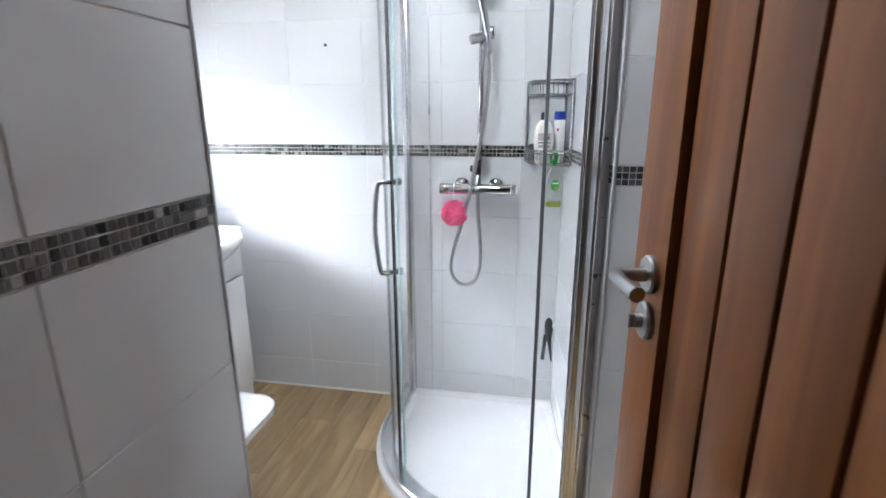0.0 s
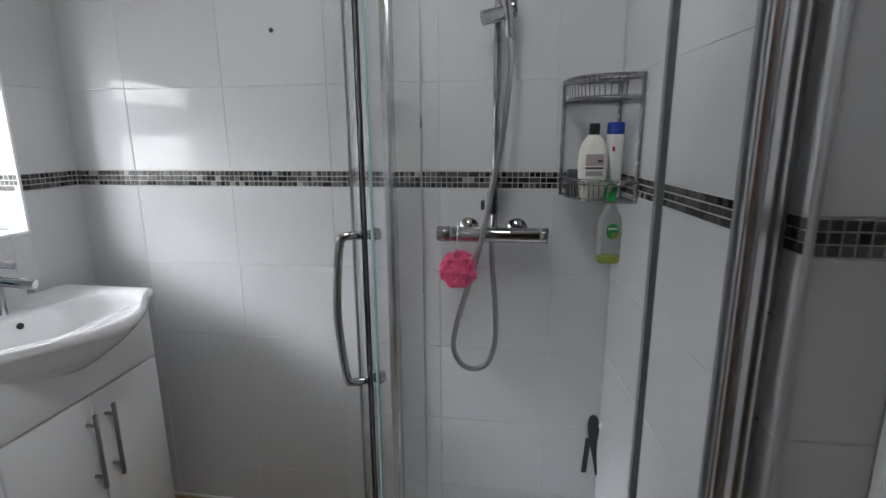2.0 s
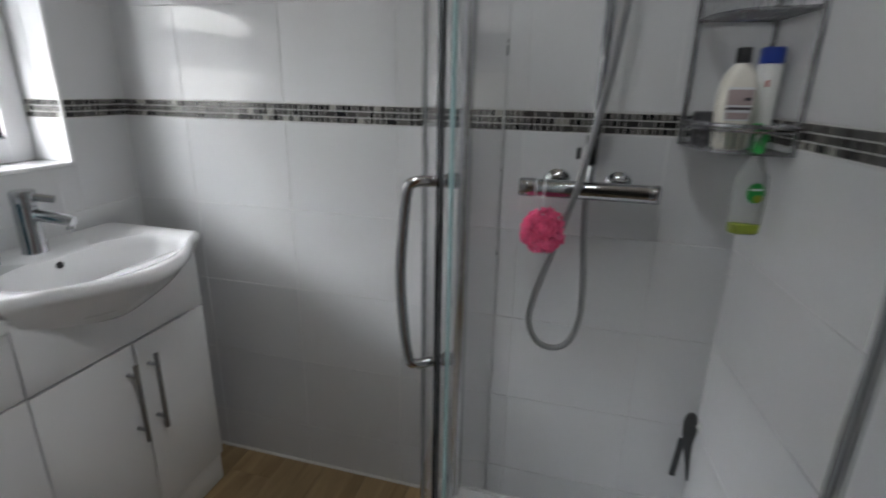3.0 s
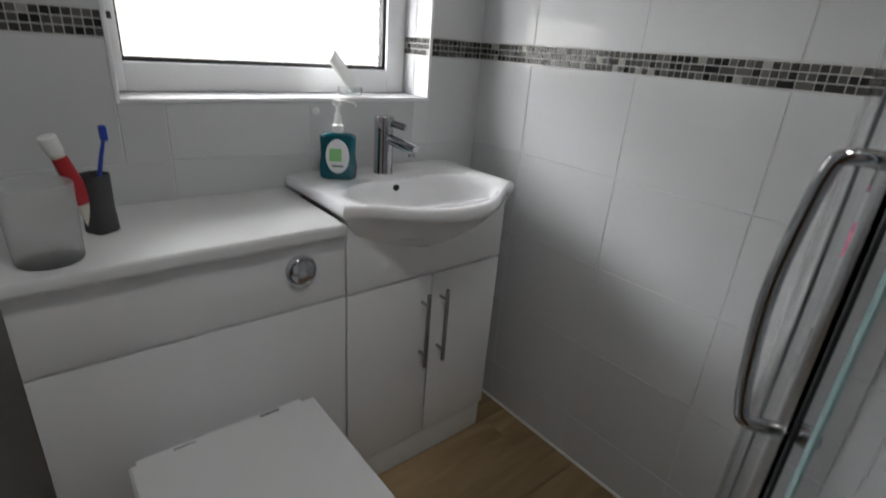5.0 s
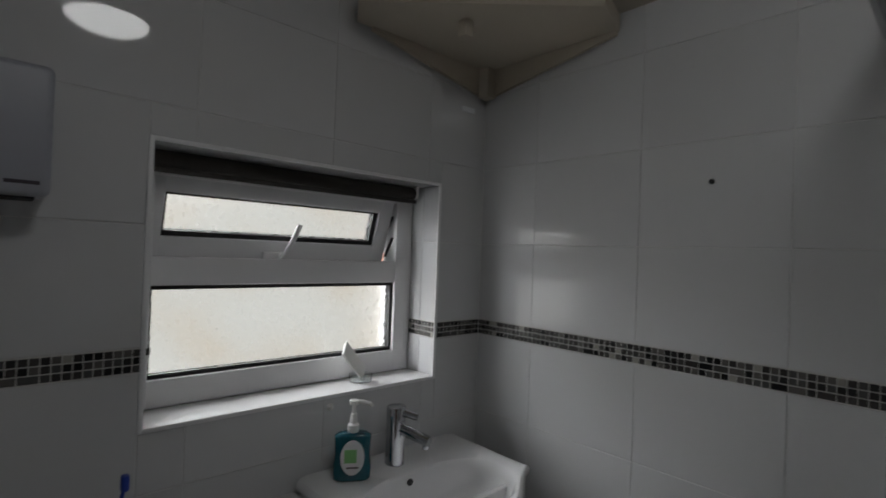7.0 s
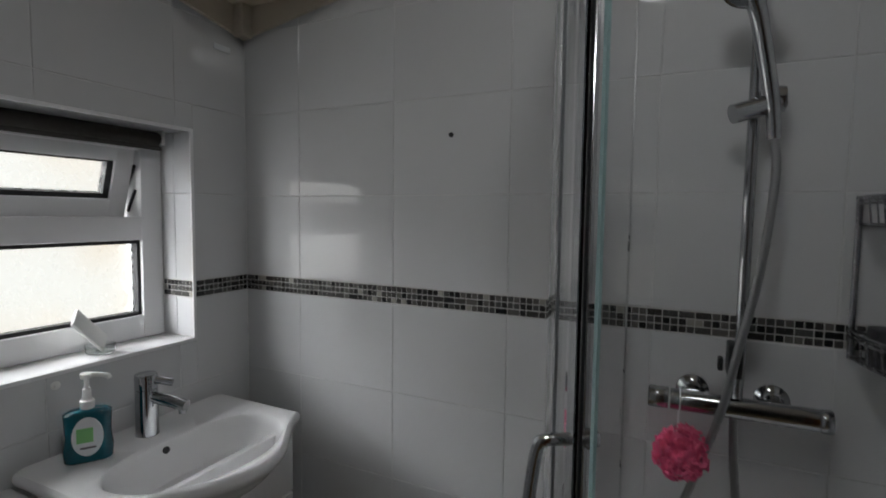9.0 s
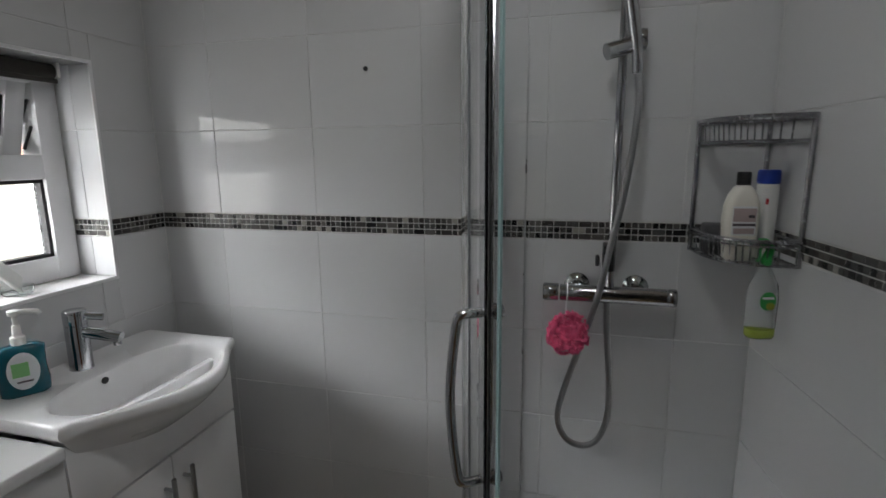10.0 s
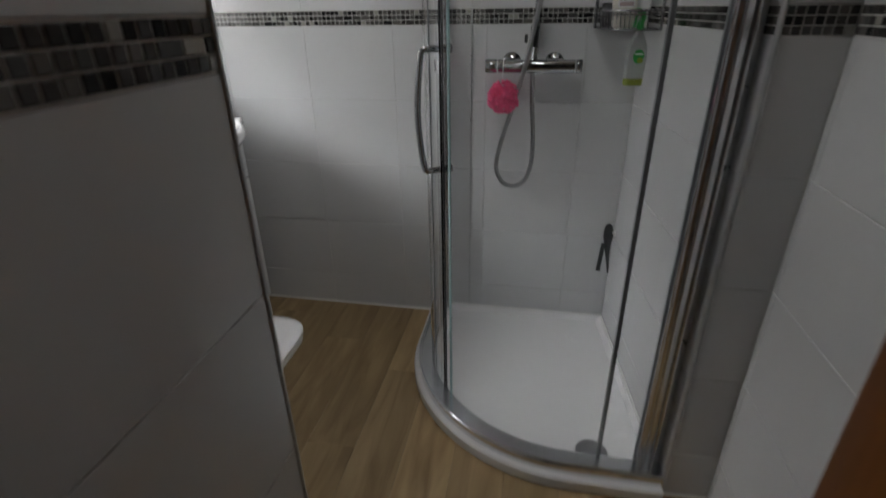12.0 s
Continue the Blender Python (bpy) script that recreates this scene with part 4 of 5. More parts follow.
for count, rad in ((6, 0.012), (11, 0.023), (16, 0.034)):
    for k in range(count):
        a = 2 * math.pi * k / count
        c, w = Vector((rad * math.cos(a), rad * math.sin(a), 0)), 0.0019
        ring_loft(bm, [[hm @ (c + Vector((w * q * math.cos(2 * math.pi * n / 6), w * q * math.sin(2 * math.pi * n / 6), h))) for n in range(6)] for q, h in ((1.0, -0.0160), (0.7, -0.0185))])
sub("nozzles", bm, RUBBER, head, "small dark rubber nozzles")

hose_line = smooth_line([(-0.010, 2.128, 1.550), (-0.005, 2.120, 1.49), (-0.014, 2.108, 1.38), (-0.028, 2.104, 1.27), (-0.050, 2.100, 1.16), (-0.074, 2.104, 1.03), (-0.112, 2.118, 0.89), (-0.150, 2.130, 0.755), (-0.160, 2.134, 0.68),
                         (-0.138, 2.136, 0.628), (-0.097, 2.136, 0.612), (-0.058, 2.136, 0.634), (-0.036, 2.136, 0.70), (-0.036, 2.136, 0.80), (-0.046, 2.138, 0.92), (-0.050, 2.140, 1.006)], 12)
bm = bm_new()
count = len(hose_line) - 1
tube(bm, hose_line, lambda t: 0.0075 + 0.0007 * ((round(t * count)) % 2), 12)
tagged(part("shower_hose", bm, STEEL), "looped ribbed steel shower hose", "hose")

# pink net sponge: ruffled loops of netting round a centre
random.seed(11)
puff = thing("bath_puff", (-0.140, 2.105, 0.93), "pink nylon net bath puff hung from the valve", "sponge")
bm = bm_new()
pc = Vector((-0.140, 2.105, 0.932))
for k in range(120):
    d = Vector((random.gauss(0, 1), random.gauss(0, 1), random.gauss(0, 1))).normalized()
    side = d.orthogonal().normalized()
    side.rotate(Matrix.Rotation(random.random() * 6.28, 3, d))
    w = d.cross(side)
    r = random.uniform(0.036, 0.057)
    a, b = random.uniform(0.008, 0.015), random.uniform(0.004, 0.008)
    n = 10
    ins, outs = [], []
    for i in range(n):
        t = 2 * math.pi * i / n
        wob = 1 + 0.25 * math.sin(3 * t + k)
        base = pc + d * (r - 0.006) + side * (a * 0.6 * math.cos(t)) + w * (a * 0.6 * math.sin(t))
        top = pc + d * (r + b * 0.4 * math.sin(2 * t + k)) + side * (a * wob * math.cos(t)) + w * (a * wob * math.sin(t))
        ins.append(bm.verts.new(base)), outs.append(bm.verts.new(top))
    for i in range(n):
        bm.faces.new((ins[i], ins[(i + 1) % n], outs[(i + 1) % n], outs[i]))
bmesh.ops.create_icosphere(bm, subdivisions=2, radius=0.038, matrix=Matrix.Translation(pc))
wpart("netting", bm, PINK, puff)
bm = bm_new()
tube(bm, smooth_line([(-0.140, 2.105, 0.955), (-0.147, 2.116, 0.99), (-0.146, 2.118, 1.03), (-0.147, 2.140, 1.051), (-0.148, 2.162, 1.03), (-0.149, 2.150, 0.99), (-0.150, 2.110, 0.96)], 5), 0.0013, 6)
wpart("cord", bm, LABEL, puff, "white cord loop")

# ---- corner basket ----
rack = thing("corner_basket", (SHOWER_E, NORTH, 1.13), "two-tier chrome wire corner basket", "shower caddy")
KC = Vector((SHOWER_E - 0.005, NORTH - 0.007, 0))          # the basket's corner
ALONG_N = Vector((-1, 0, 0))
ALONG_E = Vector((NIB_X - SHOWER_E, NIB - NORTH, 0)).normalized()
BASKET_W, BASKET_D, BOW = 0.152, 0.186, 0.62


def basket_line(s, z, n=18):
    """The bowed front of a tier, from the north wall round to the east wall; s scales its size."""
    pts = []
    for k in range(n + 1):
        a = radians(90 * k / n)
        p = KC + ALONG_N * (BASKET_W * s * (math.cos(a) ** BOW if k < n else 0)) + ALONG_E * (BASKET_D * s * (math.sin(a) ** BOW if k else 0))
        pts.append((p.x, p.y, z))
    return pts


for tier, (zlow, zhigh) in enumerate(((1.140, 1.190), (1.392, 1.440))):
    bm = bm_new()
    tube(bm, basket_line(1.0, zhigh) + [(KC.x, KC.y, zhigh)], 0.0045, 8, closed=True)
    tube(bm, basket_line(0.96, zlow) + [(KC.x, KC.y, zlow)], 0.0035, 8, closed=True)
    tube(bm, basket_line(1.0, zhigh - 0.010), 0.0025, 6)
    for a, b in zip(basket_line(1.0, zhigh, 15)[1:-1], basket_line(0.96, zlow, 15)[1:-1]):
        tube(bm, [a, b], 0.0018, 6)
    for k in range(1, 10):
        p = KC + ALONG_E * (BASKET_D * 0.96 * k / 10) + Vector((0, 0, zlow))
        q = p + ALONG_N * (BASKET_W * 0.96 * max(0.05, 1 - (k / 10) ** (2 / BOW)) ** (BOW / 2))
        tube(bm, [q, p], 0.0016, 6)
    wpart("basket", bm, WIRE, rack, "chrome wire tier")
for p in (KC + ALONG_N * (BASKET_W * 0.97), KC + ALONG_E * (BASKET_D * 0.97), KC):
    bm = bm_new()
    tube(bm, [p + Vector((0, 0, 1.138)), p + Vector((0, 0, 1.442))], 0.0055, 10)
    wpart("post", bm, WIRE, rack)


def bottle(name, at, sections, material, label, category, rot=0.0):
    ob = thing(name, at, label, category)
    m = Matrix.Translation(at) @ Matrix.Rotation(radians(rot), 4, "Z")
    bm = bm_new()
    flat_bottle(bm, sections, m)
    wpart("bottle_body", bm, material, ob)
    return ob, m


ZR = 1.1435
sh, m = bottle("shampoo_bottle", (0.206, 2.062, ZR), [(0, 0.026, 0.017), (0.005, 0.030, 0.020), (0.04, 0.033, 0.022), (0.085, 0.0365, 0.0225), (0.118, 0.034, 0.0215), (0.140, 0.027, 0.019), (0.153, 0.018, 0.016), (0.158, 0.0125, 0.0125), (0.160, 0.012, 0.012)], CREAM,
               "cream shampoo bottle with a black cap", "bottle", -82)
bm = bm_new()
lathe(bm, [(0.002, 0), (0.0135, 0), (0.0135, 0.026), (0.012, 0.028), (0.002, 0.028)], 20, (0.206, 2.062, ZR + 0.159))
wpart("cap", bm, BLACKP, sh, "black cap")
bm = bm_new()
box(bm, 0.0215, 0.0228, -0.025, 0.022, 0.055, 0.116, m=m)
lb = wpart("front_label", bm, LABEL, sh, "pale printed label")
bm = bm_new()
box(bm, 0.0225, 0.0234, -0.024, 0.021, 0.084, 0.112, m=m)
box(bm, 0.0225, 0.0234, -0.022, 0.019, 0.058, 0.070, m=m)
sub("print_block", bm, LABEL_PINK, lb, "greyish pink print")
bm = bm_new()
box(bm, 0.0225, 0.0236, -0.024, 0.021, 0.075, 0.080, m=m)
box(bm, 0.0225, 0.0236, 0.006, 0.018, 0.092, 0.098, m=m)
sub("print_bar", bm, LABEL_DARK, lb, "dark printed bars")

cb, m = bottle("conditioner_bottle", (0.264, 2.098, ZR), [(0, 0.017, 0.016), (0.004, 0.0195, 0.018), (0.09, 0.020, 0.019), (0.155, 0.0205, 0.019), (0.160, 0.019, 0.018)], PLASTIC, "slim white bottle with a blue cap", "bottle", -75)
bm = bm_new()
flat_bottle(bm, [(0.160, 0.019, 0.018), (0.163, 0.0215, 0.0205), (0.186, 0.021, 0.020), (0.190, 0.019, 0.018)], m)
wpart("cap", bm, BLUE, cb, "blue cap")
bm = bm_new()
box(bm, 0.0215, 0.0226, -0.016, -0.010, 0.118, 0.130, m=m)
wpart("print_bar", bm, RED, cb, "small red printed mark")

bm = bm_new()
box(bm, 0.150, 0.198, 2.095, 2.155, 1.144, 1.212, 0.006)
tagged(part("scrub_sponge", bm, SLATE), "black scrubbing sponge in the wire basket", "sponge")
bm = bm_new()
box(bm, 0.205, 0.240, 2.125, 2.172, 1.144, 1.168, 0.008, 3)
tagged(part("soap_bar", bm, CREAM), "cream bar of soap in the wire basket", "soap")

# spray bottle hung on the rim by its trigger
spray = thing("spray_bottle", (0.256, 2.022, 0.955), "clear spray bottle with a green trigger and lime liquid", "spray bottle")
sm = Matrix.Translation((0.251, 2.024, 0.984)) @ Matrix.Rotation(radians(-78), 4, "Z") @ Matrix.Diagonal((0.89, 0.89, 0.89, 1))
bm = bm_new()
flat_bottle(bm, [(0, 0.028, 0.016), (0.005, 0.032, 0.020), (0.05, 0.033, 0.021), (0.10, 0.034, 0.021), (0.13, 0.030, 0.019), (0.155, 0.018, 0.015), (0.170, 0.011, 0.011), (0.185, 0.011, 0.011)], sm)
wpart("bottle_body", bm, CLEAR, spray)
bm = bm_new()
flat_bottle(bm, [(0.003, 0.026, 0.015), (0.006, 0.0295, 0.0175), (0.022, 0.0305, 0.0185), (0.023, 0.029, 0.017)], sm)
wpart("liquid", bm, LIME, spray, "lime green liquid")
bm = bm_new()
pts = [(0.0225, 0.018 * math.cos(2 * math.pi * k / 24), 0.095 + 0.022 * math.sin(2 * math.pi * k / 24)) for k in range(24)]
ring_loft(bm, [[sm @ Vector(p) for p in pts], [sm @ Vector((p[0] + 0.001, p[1], p[2])) for p in pts]])
lb = wpart("front_label", bm, GREEN, spray, "green oval label")
bm = bm_new()
pts = [(0.0235, 0.006 + 0.010 * math.cos(2 * math.pi * k / 16), 0.083 + 0.009 * math.sin(2 * math.pi * k / 16)) for k in range(16)]
ring_loft(bm, [[sm @ Vector(p) for p in pts], [sm @ Vector((p[0] + 0.001, p[1], p[2])) for p in pts]])
sub("print_fruit", bm, LIME, lb, "lime printed spot")
bm = bm_new()
box(bm, 0.0236, 0.0243, -0.013, 0.013, 0.100, 0.105, m=sm)
sub("print_bar", bm, LABEL, lb, "white printed bar")
bm = bm_new()
lathe_rows = [(0.002, 0.176), (0.0115, 0.176), (0.0115, 0.192), (0.009, 0.198), (0.002, 0.199)]
lathe(bm, lathe_rows, 18)
bmesh.ops.transform(bm, matrix=sm, verts=bm.verts)
tube(bm, [sm @ Vector(p) for p in smooth_line([(0.0, 0.0, 0.194), (0.0, 0.006, 0.210), (0.0, 0.003, 0.224), (0.0, -0.008, 0.232), (0.0, -0.022, 0.233)], 5)], lambda t: 0.0092 - 0.004 * t, 12)
tube(bm, [sm @ Vector(p) for p in smooth_line([(0.0, -0.006, 0.226), (0.0, -0.017, 0.214), (0.0, -0.017, 0.198), (0.0, -0.021, 0.184)], 4)], lambda t: 0.0045 - 0.0015 * t, 8)
wpart("trigger", bm, GREEN, spray, "green trigger head")

# squeegee hung in the corner of the shower
SQX, SQY = 0.268, 2.155
sq = thing("squeegee", (SQX, SQY, 0.40), "dark grey hand squeegee hung low in the shower corner", "squeegee")
bm = bm_new()
rings = []
for z, hw, hd, dx in ((0.270, 0.003, 0.003, 0.016), (0.31, 0.005, 0.004, 0.011), (0.35, 0.008, 0.005, 0.005), (0.385, 0.012, 0.007, 0.001), (0.42, 0.0175, 0.009, 0.0), (0.45, 0.017, 0.009, -0.002), (0.468, 0.012, 0.006, -0.002), (0.475, 0.004, 0.003, -0.002)):
    rings.append([(SQX + dx + hw * math.cos(2 * math.pi * k / 18), SQY + hd * math.sin(2 * math.pi * k / 18), z) for k in range(18)])
ring_loft(bm, rings)
wpart("grip", bm, RUBBER, sq)
# dark strip left of the grip, modelling its shadow/reflection on the tiles
bm = bm_new()
box(bm, 0.246, 0.262, SQY - 0.004, SQY + 0.004, 0.275, 0.395, 0.003, m=Matrix.Translation((0.260, 0, 0.39)) @ Matrix.Rotation(radians(4), 4, "Y") @ Matrix.Translation((-0.260, 0, -0.39)))
wpart("blade", bm, RUBBER, sq)
bm = bm_new()
lathe(bm, [(0.001, 0.270), (0.006, 0.270), (0.006, 0.284), (0.012, 0.290), (0.001, 0.2935)], 16, (0, SQY, 0.440), "x")
wpart("wall_holder", bm, PLASTIC, sq, "small suction holder")

# ---- the open door ----
door = thing("door_1", (0.376, 0.114, 0), "open oak door with vertical boards and chrome lever", "door", kind="structure")
DX0, DX1, DY0, DY1, DZ1 = 0.356, 0.396, 0.114, 0.876, 2.0
for y0, y1 in ((DY0, DY0 + 0.125), (0.765, DY1)):
    bm = bm_new()
    box(bm, DX0, DX1, y0, y1, 0.008, DZ1, 0.003)
    wpart("stile", bm, OAK, door)
for z0, z1 in ((0.008, 0.16), (1.87, DZ1)):
    bm = bm_new()
    box(bm, DX0, DX1, DY0 + 0.125, 0.765, z0, z1, 0.003)
    wpart("rail", bm, OAK, door)
edges = [DY0 + 0.125, 0.270, 0.366, 0.464, 0.562, 0.656, 0.763]
for y0, y1 in zip(edges, edges[1:]):
    bm = bm_new()
    box(bm, DX0 + 0.011, DX1 - 0.011, y0 + 0.0035, y1 - 0.0035, 0.165, 1.868, 0.003)
    wpart("board", bm, OAK, door)
# sheet behind the boards, its dark colour standing for shade in the gaps
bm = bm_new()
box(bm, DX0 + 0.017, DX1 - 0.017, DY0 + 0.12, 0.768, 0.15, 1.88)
wpart("core", bm, GROOVE, door, "backing sheet coloured dark for the grooves' shade", False)
RYD, RZD = 0.806, 1.115
bm = bm_new()
lathe(bm, [(0.002, 0.356), (0.0265, 0.356), (0.0265, 0.350), (0.024, 0.347), (0.002, 0.347)], 32, (0, RYD, RZD), "x")
lv = wpart("door_handle", bm, STEEL, door, "satin chrome lever handle on a round rose")
bm = bm_new()
tube(bm, smooth_line([(0.349, RYD, RZD), (0.330, RYD, RZD), (0.316, RYD + 0.003, RZD), (0.307, RYD - 0.006, RZD), (0.304, RYD - 0.028, RZD + 0.001), (0.304, RYD - 0.055, RZD + 0.002), (0.308, RYD - 0.086, RZD + 0.002)], 7), 0.0098, 16)
sub("lever", bm, STEEL, lv, "curved satin chrome lever")
bm = bm_new()
lathe(bm, [(0.002, 0.356), (0.0265, 0.356), (0.0265, 0.350), (0.024, 0.347), (0.010, 0.347), (0.010, 0.337), (0.002, 0.336)], 32, (0, RYD - 0.001, RZD - 0.066), "x")
turnp = wpart("thumb_turn", bm, STEEL, door, "round bathroom thumb turn")
bm = bm_new()
box(bm, 0.330, 0.339, RYD - 0.003, RYD + 0.001, RZD - 0.076, RZD - 0.056, 0.001)
sub("turn_bar", bm, STEEL, turnp)
door.location, door.rotation_euler = (0.465, 0.110, 0), (0, 0, radians(8.3))
frame_d = thing("door_frame", (0.05, 0, 0), "oak door lining round the doorway", "door frame", kind="structure")
for b in ((PART_X + 0.021, PART_X + 0.051, -0.11, 0.01, 0, 2.019), (0.456, 0.484, -0.11, 0.01, 0, 2.019)):
    bm = bm_new()
    box(bm, *b, 0.002)
    wpart("jamb", bm, OAK, frame_d)
bm = bm_new()
box(bm, PART_X + 0.051, 0.456, -0.11, 0.01, 2.003, 2.019, 0.002)
wpart("head_jamb", bm, OAK, frame_d)

# ---- trims and beads ----
def bead(name, pts, r, material, label, category):
    bm = bm_new()
    tube(bm, pts, r, 8)
    return tagged(part(name, bm, material), label, category, kind="structure")


bead("corner_trim", [(PART_X - 0.003, PART_Y - 0.003, 0), (PART_X - 0.003, PART_Y - 0.003, TOP)], 0.0055, TRIM, "grey aluminium tile trim on a wall corner", "trim")
bead("corner_trim", [(NIB_X + 0.003, NIB + 0.003, 0), (NIB_X + 0.003, NIB + 0.003, TOP)], 0.0060, TRIM, "grey aluminium tile trim on a wall corner", "trim")
bead("silicone_bead", [(WEST, NORTH - 0.001, 0.001), (AC.x - RT, NORTH - 0.001, 0.001)], 0.006, SILICONE, "white silicone bead along the floor", "sealant")
bead("silicone_bead", [(AC.x - RT, NORTH - 0.002, 0.043), (SHOWER_E - 0.002, NORTH - 0.002, 0.043), (NIB_X - 0.006, NIB + 0.05, 0.043)], 0.006, SILICONE, "white silicone bead round the shower tray", "sealant")
bead("silicone_bead", [(EAST - 0.001, 0.0, 0.001), (EAST - 0.001, NIB - 0.001, 0.001), (NIB_X, NIB - 0.001, 0.001)], 0.005, SILICONE, "white silicone bead along the floor", "sealant")
bead("silicone_bead", [(PART_X + 0.001, 0.0, 0.001), (PART_X + 0.001, PART_Y, 0.001)], 0.005, SILICONE, "white silicone bead along the floor", "sealant")

# ---- tiles, mosaic and planks ----
MESHES = {}


def tile_mesh(w, h, depth=0.006, ch=0.0012, material=None, name="tile"):
    """A slab with a chamfered front, in the plane of x and y with z out of the wall."""
    key = (name, round(w, 4), round(h, 4))
    if key in MESHES:
        return MESHES[key]
    x, y = w / 2, h / 2
    lo = [(-x, -y, -depth), (x, -y, -depth), (x, y, -depth), (-x, y, -depth)]
    mid = [(a, b, -ch) for a, b, _ in lo]
    top = [(a - math.copysign(ch, a), b - math.copysign(ch, b), 0) for a, b, _ in lo]
    fs = [(8, 9, 10, 11)]
    for i in range(4):
        j = (i + 1) % 4
        fs += [(i, j, 4 + j, 4 + i), (4 + i, 4 + j, 8 + j, 8 + i)]
    me = bpy.data.meshes.new(name)
    me.from_pydata(lo + mid + top, [], fs)
    me.materials.append(material or TILE)
    MESHES[key] = me
    return me


def face_matrix(n):
    """Turns a slab so that it faces n."""
    n = Vector(n)
    v = Vector((0, 0, 1))
    u = v.cross(n)
    return Matrix(((u.x, v.x, n.x), (u.y, v.y, n.y), (u.z, v.z, n.z))).to_4x4()


ROWS_Z = [0.0, 0.152, 0.402, 0.652, 0.902, BAND0, None, BAND1, 1.452, 1.702, 1.952, 2.202, TOP]
GAP = 0.0019


def lay(wall_ob, n, plane, a0, a1, joint, hole=None, width=0.33, z_max=TOP, z_min=0.0):
    """Tiles on one face: n is its outward normal, plane its place, a0 to a1 its run, joint the place of one upright joint."""
    n = Vector(n)
    along_x = abs(n.y) > 0.5
    rot = face_matrix(n)
    cols = sorted({round(a0, 5), round(a1, 5)} | {round(joint + k * width, 5) for k in range(-12, 13) if a0 + 0.012 < joint + k * width < a1 - 0.012})
    for z0, z1 in zip(ROWS_Z, ROWS_Z[1:]):
        if z0 is None or z1 is None or z1 > z_max + 0.13 or z1 < z_min:
            continue
        z0, z1 = max(z0, z_min), min(z1, z_max)
        if z1 - z0 < 0.01:
            continue
        for c0, c1 in zip(cols, cols[1:]):
            rects = [(c0, c1, z0, z1)]
            if hole:
                h0, h1, k0, k1 = hole
                if c0 < h1 and c1 > h0 and z0 < k1 and z1 > k0:
                    rects = [(c0, h0, z0, z1), (h1, c1, z0, z1), (max(c0, h0), min(c1, h1), z0, k0), (max(c0, h0), min(c1, h1), k1, z1)]
            for b0, b1, y0, y1 in rects:
                w, h = b1 - b0 - GAP, y1 - y0 - GAP
                if w < 0.008 or h < 0.008:
                    continue
                ob = new("tile", tile_mesh(w, h))
                c, z = (b0 + b1) / 2, (y0 + y1) / 2
                place = (c, plane, z) if along_x else (plane, c, z)
                ob.matrix_basis = Matrix.Translation(place) @ rot
                ob.parent = wall_ob


rng = random.Random(5)
PITCH = (BAND1 - BAND0 - 0.002) / 3


def chips(wall_ob, n, plane, a0, a1, single, hole=None):
    """The mosaic band on one face: three rows of glass chips, some of them double."""
    n = Vector(n)
    along_x = abs(n.y) > 0.5
    rot = face_matrix(n)
    bm = bm_new()
    if along_x:
        box(bm, a0, a1, min(plane - n.y * 0.006, plane - n.y * 0.0011), max(plane - n.y * 0.006, plane - n.y * 0.0011), BAND0, BAND1)
    else:
        box(bm, min(plane - n.x * 0.006, plane - n.x * 0.0011), max(plane - n.x * 0.006, plane - n.x * 0.0011), a0, a1, BAND0, BAND1)
    if not hole:
        part("mosaic_backing", bm, BAND_GROUT, wall_ob, "pale mosaic grout", False)
    else:
        bm.free()
        for b0, b1 in ((a0, hole[0]), (hole[1], a1)):
            bm = bm_new()
            box(bm, plane - n.x * 0.006, plane - n.x * 0.0011, b0, b1, BAND0, BAND1)
            part("mosaic_backing", bm, BAND_GROUT, wall_ob, "pale mosaic grout", False)
    verts, faces = [], []
    for row in range(3):
        z = BAND0 + 0.001 + PITCH * (row + 0.5)
        count = max(1, round((a1 - a0) / PITCH))
        step = (a1 - a0) / count
        i, patch = 0, 0
        while i < count:
            if patch <= 0:
                patch, doubles = rng.randint(4, 10), rng.random() < 0.16
            k = 2 if doubles and i + 2 <= count and rng.random() < 0.75 else 1
            w = step * k
            c = a0 + step * (i + k / 2)
            i += k
            patch -= k
            if hole and hole[0] < c < hole[1]:
                continue
            cw, chh = round(w - 0.0024, 3), round(PITCH - 0.0024, 4)
            if cw < 0.004:
                continue
            me = tile_mesh(cw, chh, 0.004, 0.0009, CHIP, "mosaic_chip")
            out = 0.0002 + rng.random() * 0.0006
            place = Vector((c, plane + n.y * out, z)) if along_x else Vector((plane + n.x * out, c, z))
            m = Matrix.Translation(place) @ rot
            if single:
                ob = new("mosaic_chip", me)
                ob.matrix_basis, ob.parent = m, wall_ob
            else:
                base = len(verts)
                verts += [m @ v.co for v in me.vertices]
                faces += [tuple(base + q for q in p.vertices) for p in me.polygons]
    if verts:
        me = bpy.data.meshes.new("mosaic_band")
        me.from_pydata(verts, [], faces)
        me.materials.append(CHIP_JOINED)
        ob = new("mosaic_band", me)
        ob.parent = wall_ob
        tagged(ob, "strip of small grey and black glass mosaic", kind="stuff")


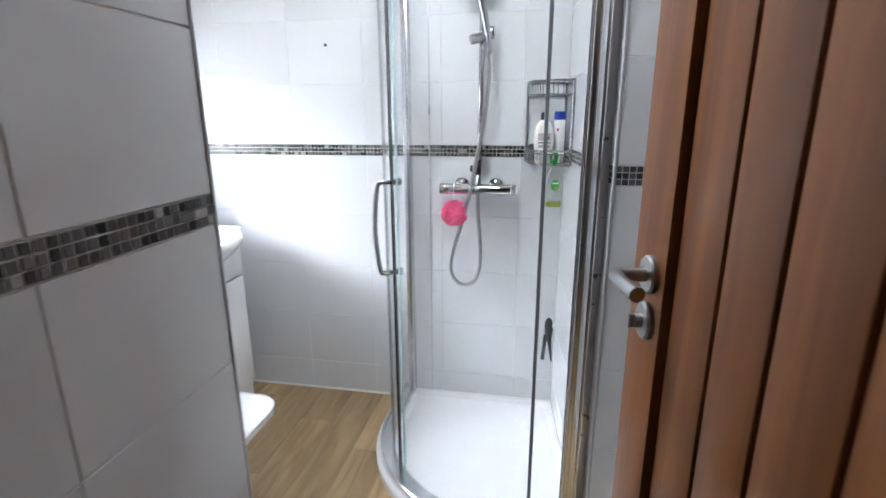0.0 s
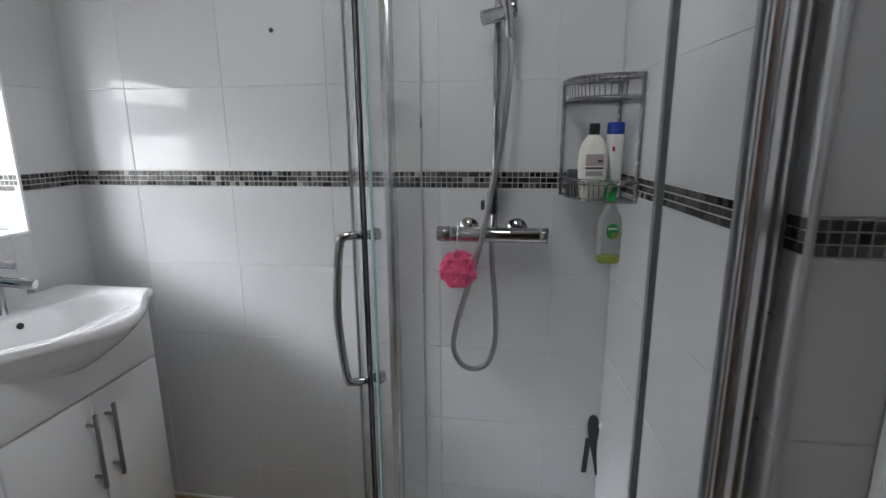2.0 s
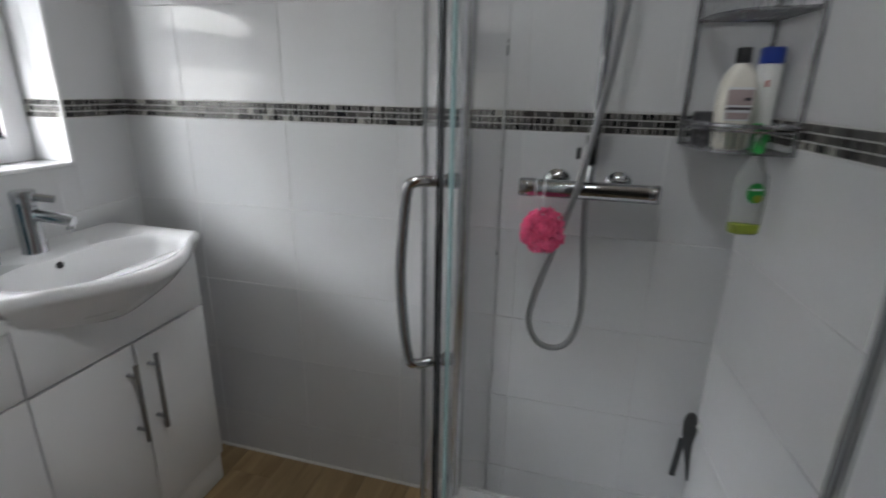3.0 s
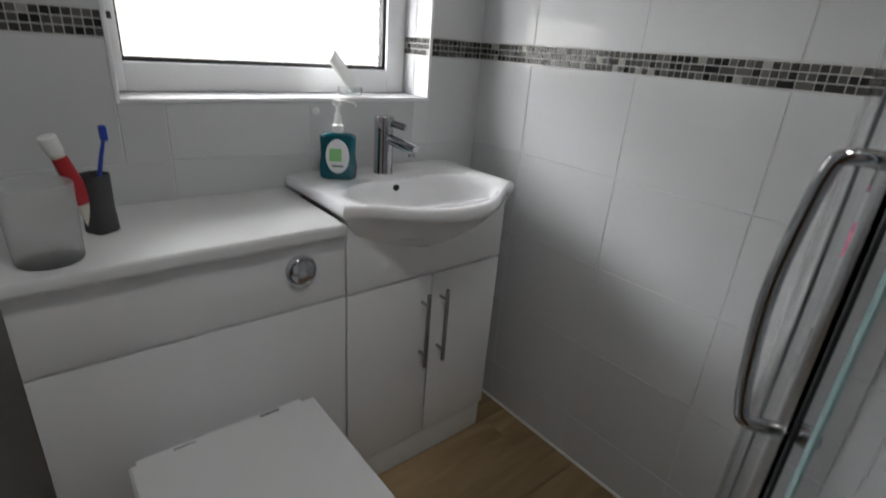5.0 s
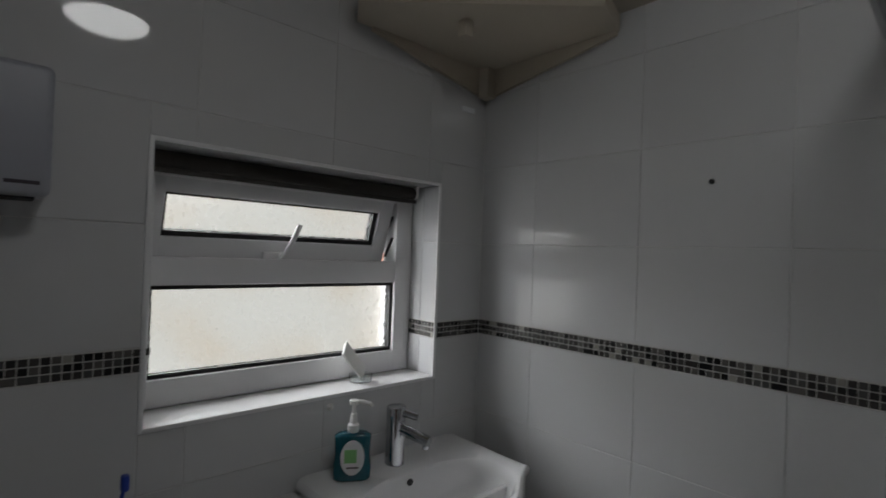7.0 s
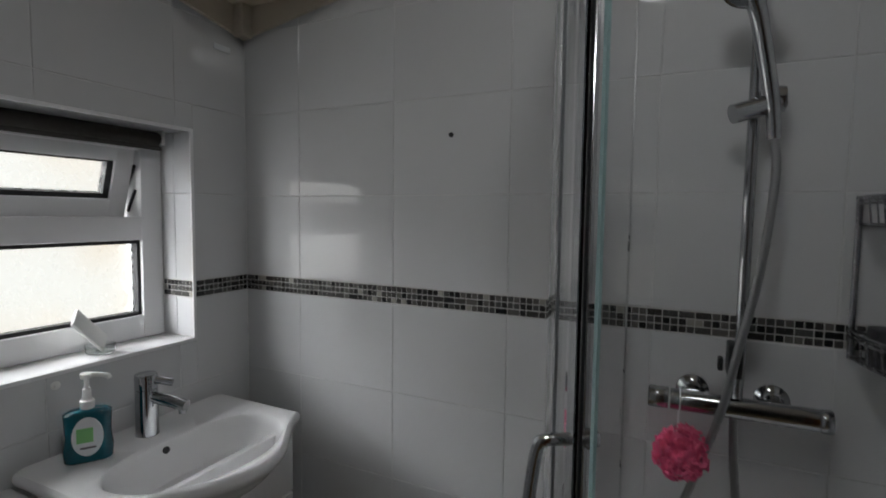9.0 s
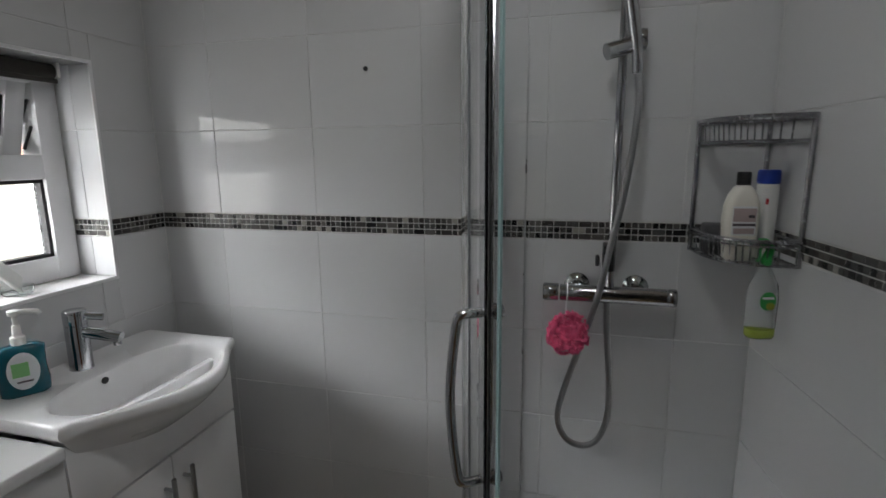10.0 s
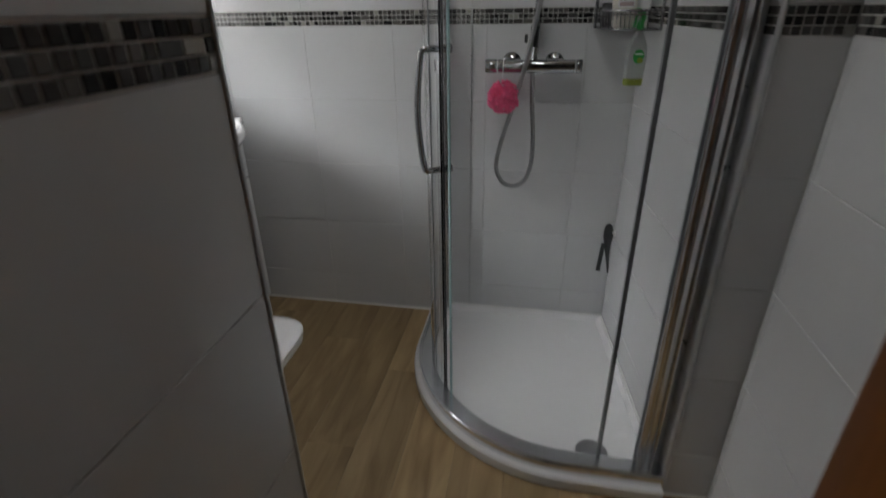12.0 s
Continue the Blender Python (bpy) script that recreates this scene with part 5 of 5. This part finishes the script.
lay(wall_north, (0, -1, 0), NORTH, WEST, SHOWER_E, -0.540)
chips(wall_north, (0, -1, 0), NORTH, WEST, SHOWER_E, False)
lay(wall_west, (1, 0, 0), WEST, PART_Y, NORTH, 1.625, (WIN_Y0 - 0.009, WIN_Y1 + 0.009, WIN_Z0 - 0.009, WIN_Z1 + 0.009))
chips(wall_west, (1, 0, 0), WEST, PART_Y, NORTH, False, (WIN_Y0 - 0.005, WIN_Y1 + 0.008))
lay(wall_west, (0, -1, 0), WIN_Y1, FRAME_X, WEST, -1.49, None, 0.33, WIN_Z1, WIN_Z0)
chips(wall_west, (0, -1, 0), WIN_Y1, FRAME_X, WEST, False)
lay(wall_partition, (1, 0, 0), PART_X, 0.0, PART_Y - 0.004, 0.525)
chips(wall_partition, (1, 0, 0), PART_X, 0.0, PART_Y - 0.004, True)
lay(wall_partition, (0, 1, 0), PART_Y, WEST, PART_X - 0.004, -0.66)
chips(wall_partition, (0, 1, 0), PART_Y, WEST, PART_X - 0.004, False)
lay(wall_shower, (-1, 0, 0), 0.0, NIB + 0.004 - NORTH, 0.0, 1.54 - NORTH, None, 0.66)
chips(wall_shower, (-1, 0, 0), 0.0, NIB + 0.004 - NORTH, 0.0, False)
lay(wall_nib, (0, -1, 0), NIB, NIB_X + 0.004, EAST, 0.7)
chips(wall_nib, (0, -1, 0), NIB, NIB_X + 0.004, EAST, True)
lay(wall_east, (-1, 0, 0), EAST, 0.0, NIB, 1.045)
chips(wall_east, (-1, 0, 0), EAST, 0.0, NIB, True)

prng = random.Random(3)
px = WEST
col = 0
while px < EAST - 0.01:
    w = min(0.152, EAST - px)
    y = -1.4 + (col * 0.37) % 0.9 - 0.9
    while y < NORTH:
        y0, y1 = max(y, -1.4), min(y + 0.914, NORTH)
        y += 0.914
        if y1 - y0 < 0.02 or (px < PART_X - 0.16 and y1 < PART_Y - 0.1):
            continue
        me = tile_mesh(w - 0.0008, y1 - y0 - 0.0008, 0.004, 0.0006, PLANK, "plank")
        ob = new("plank", me)
        ob.matrix_basis = Matrix.Translation((px + w / 2, (y0 + y1) / 2, 0.0))
        ob.parent = floor
    px += 0.152
    col += 1
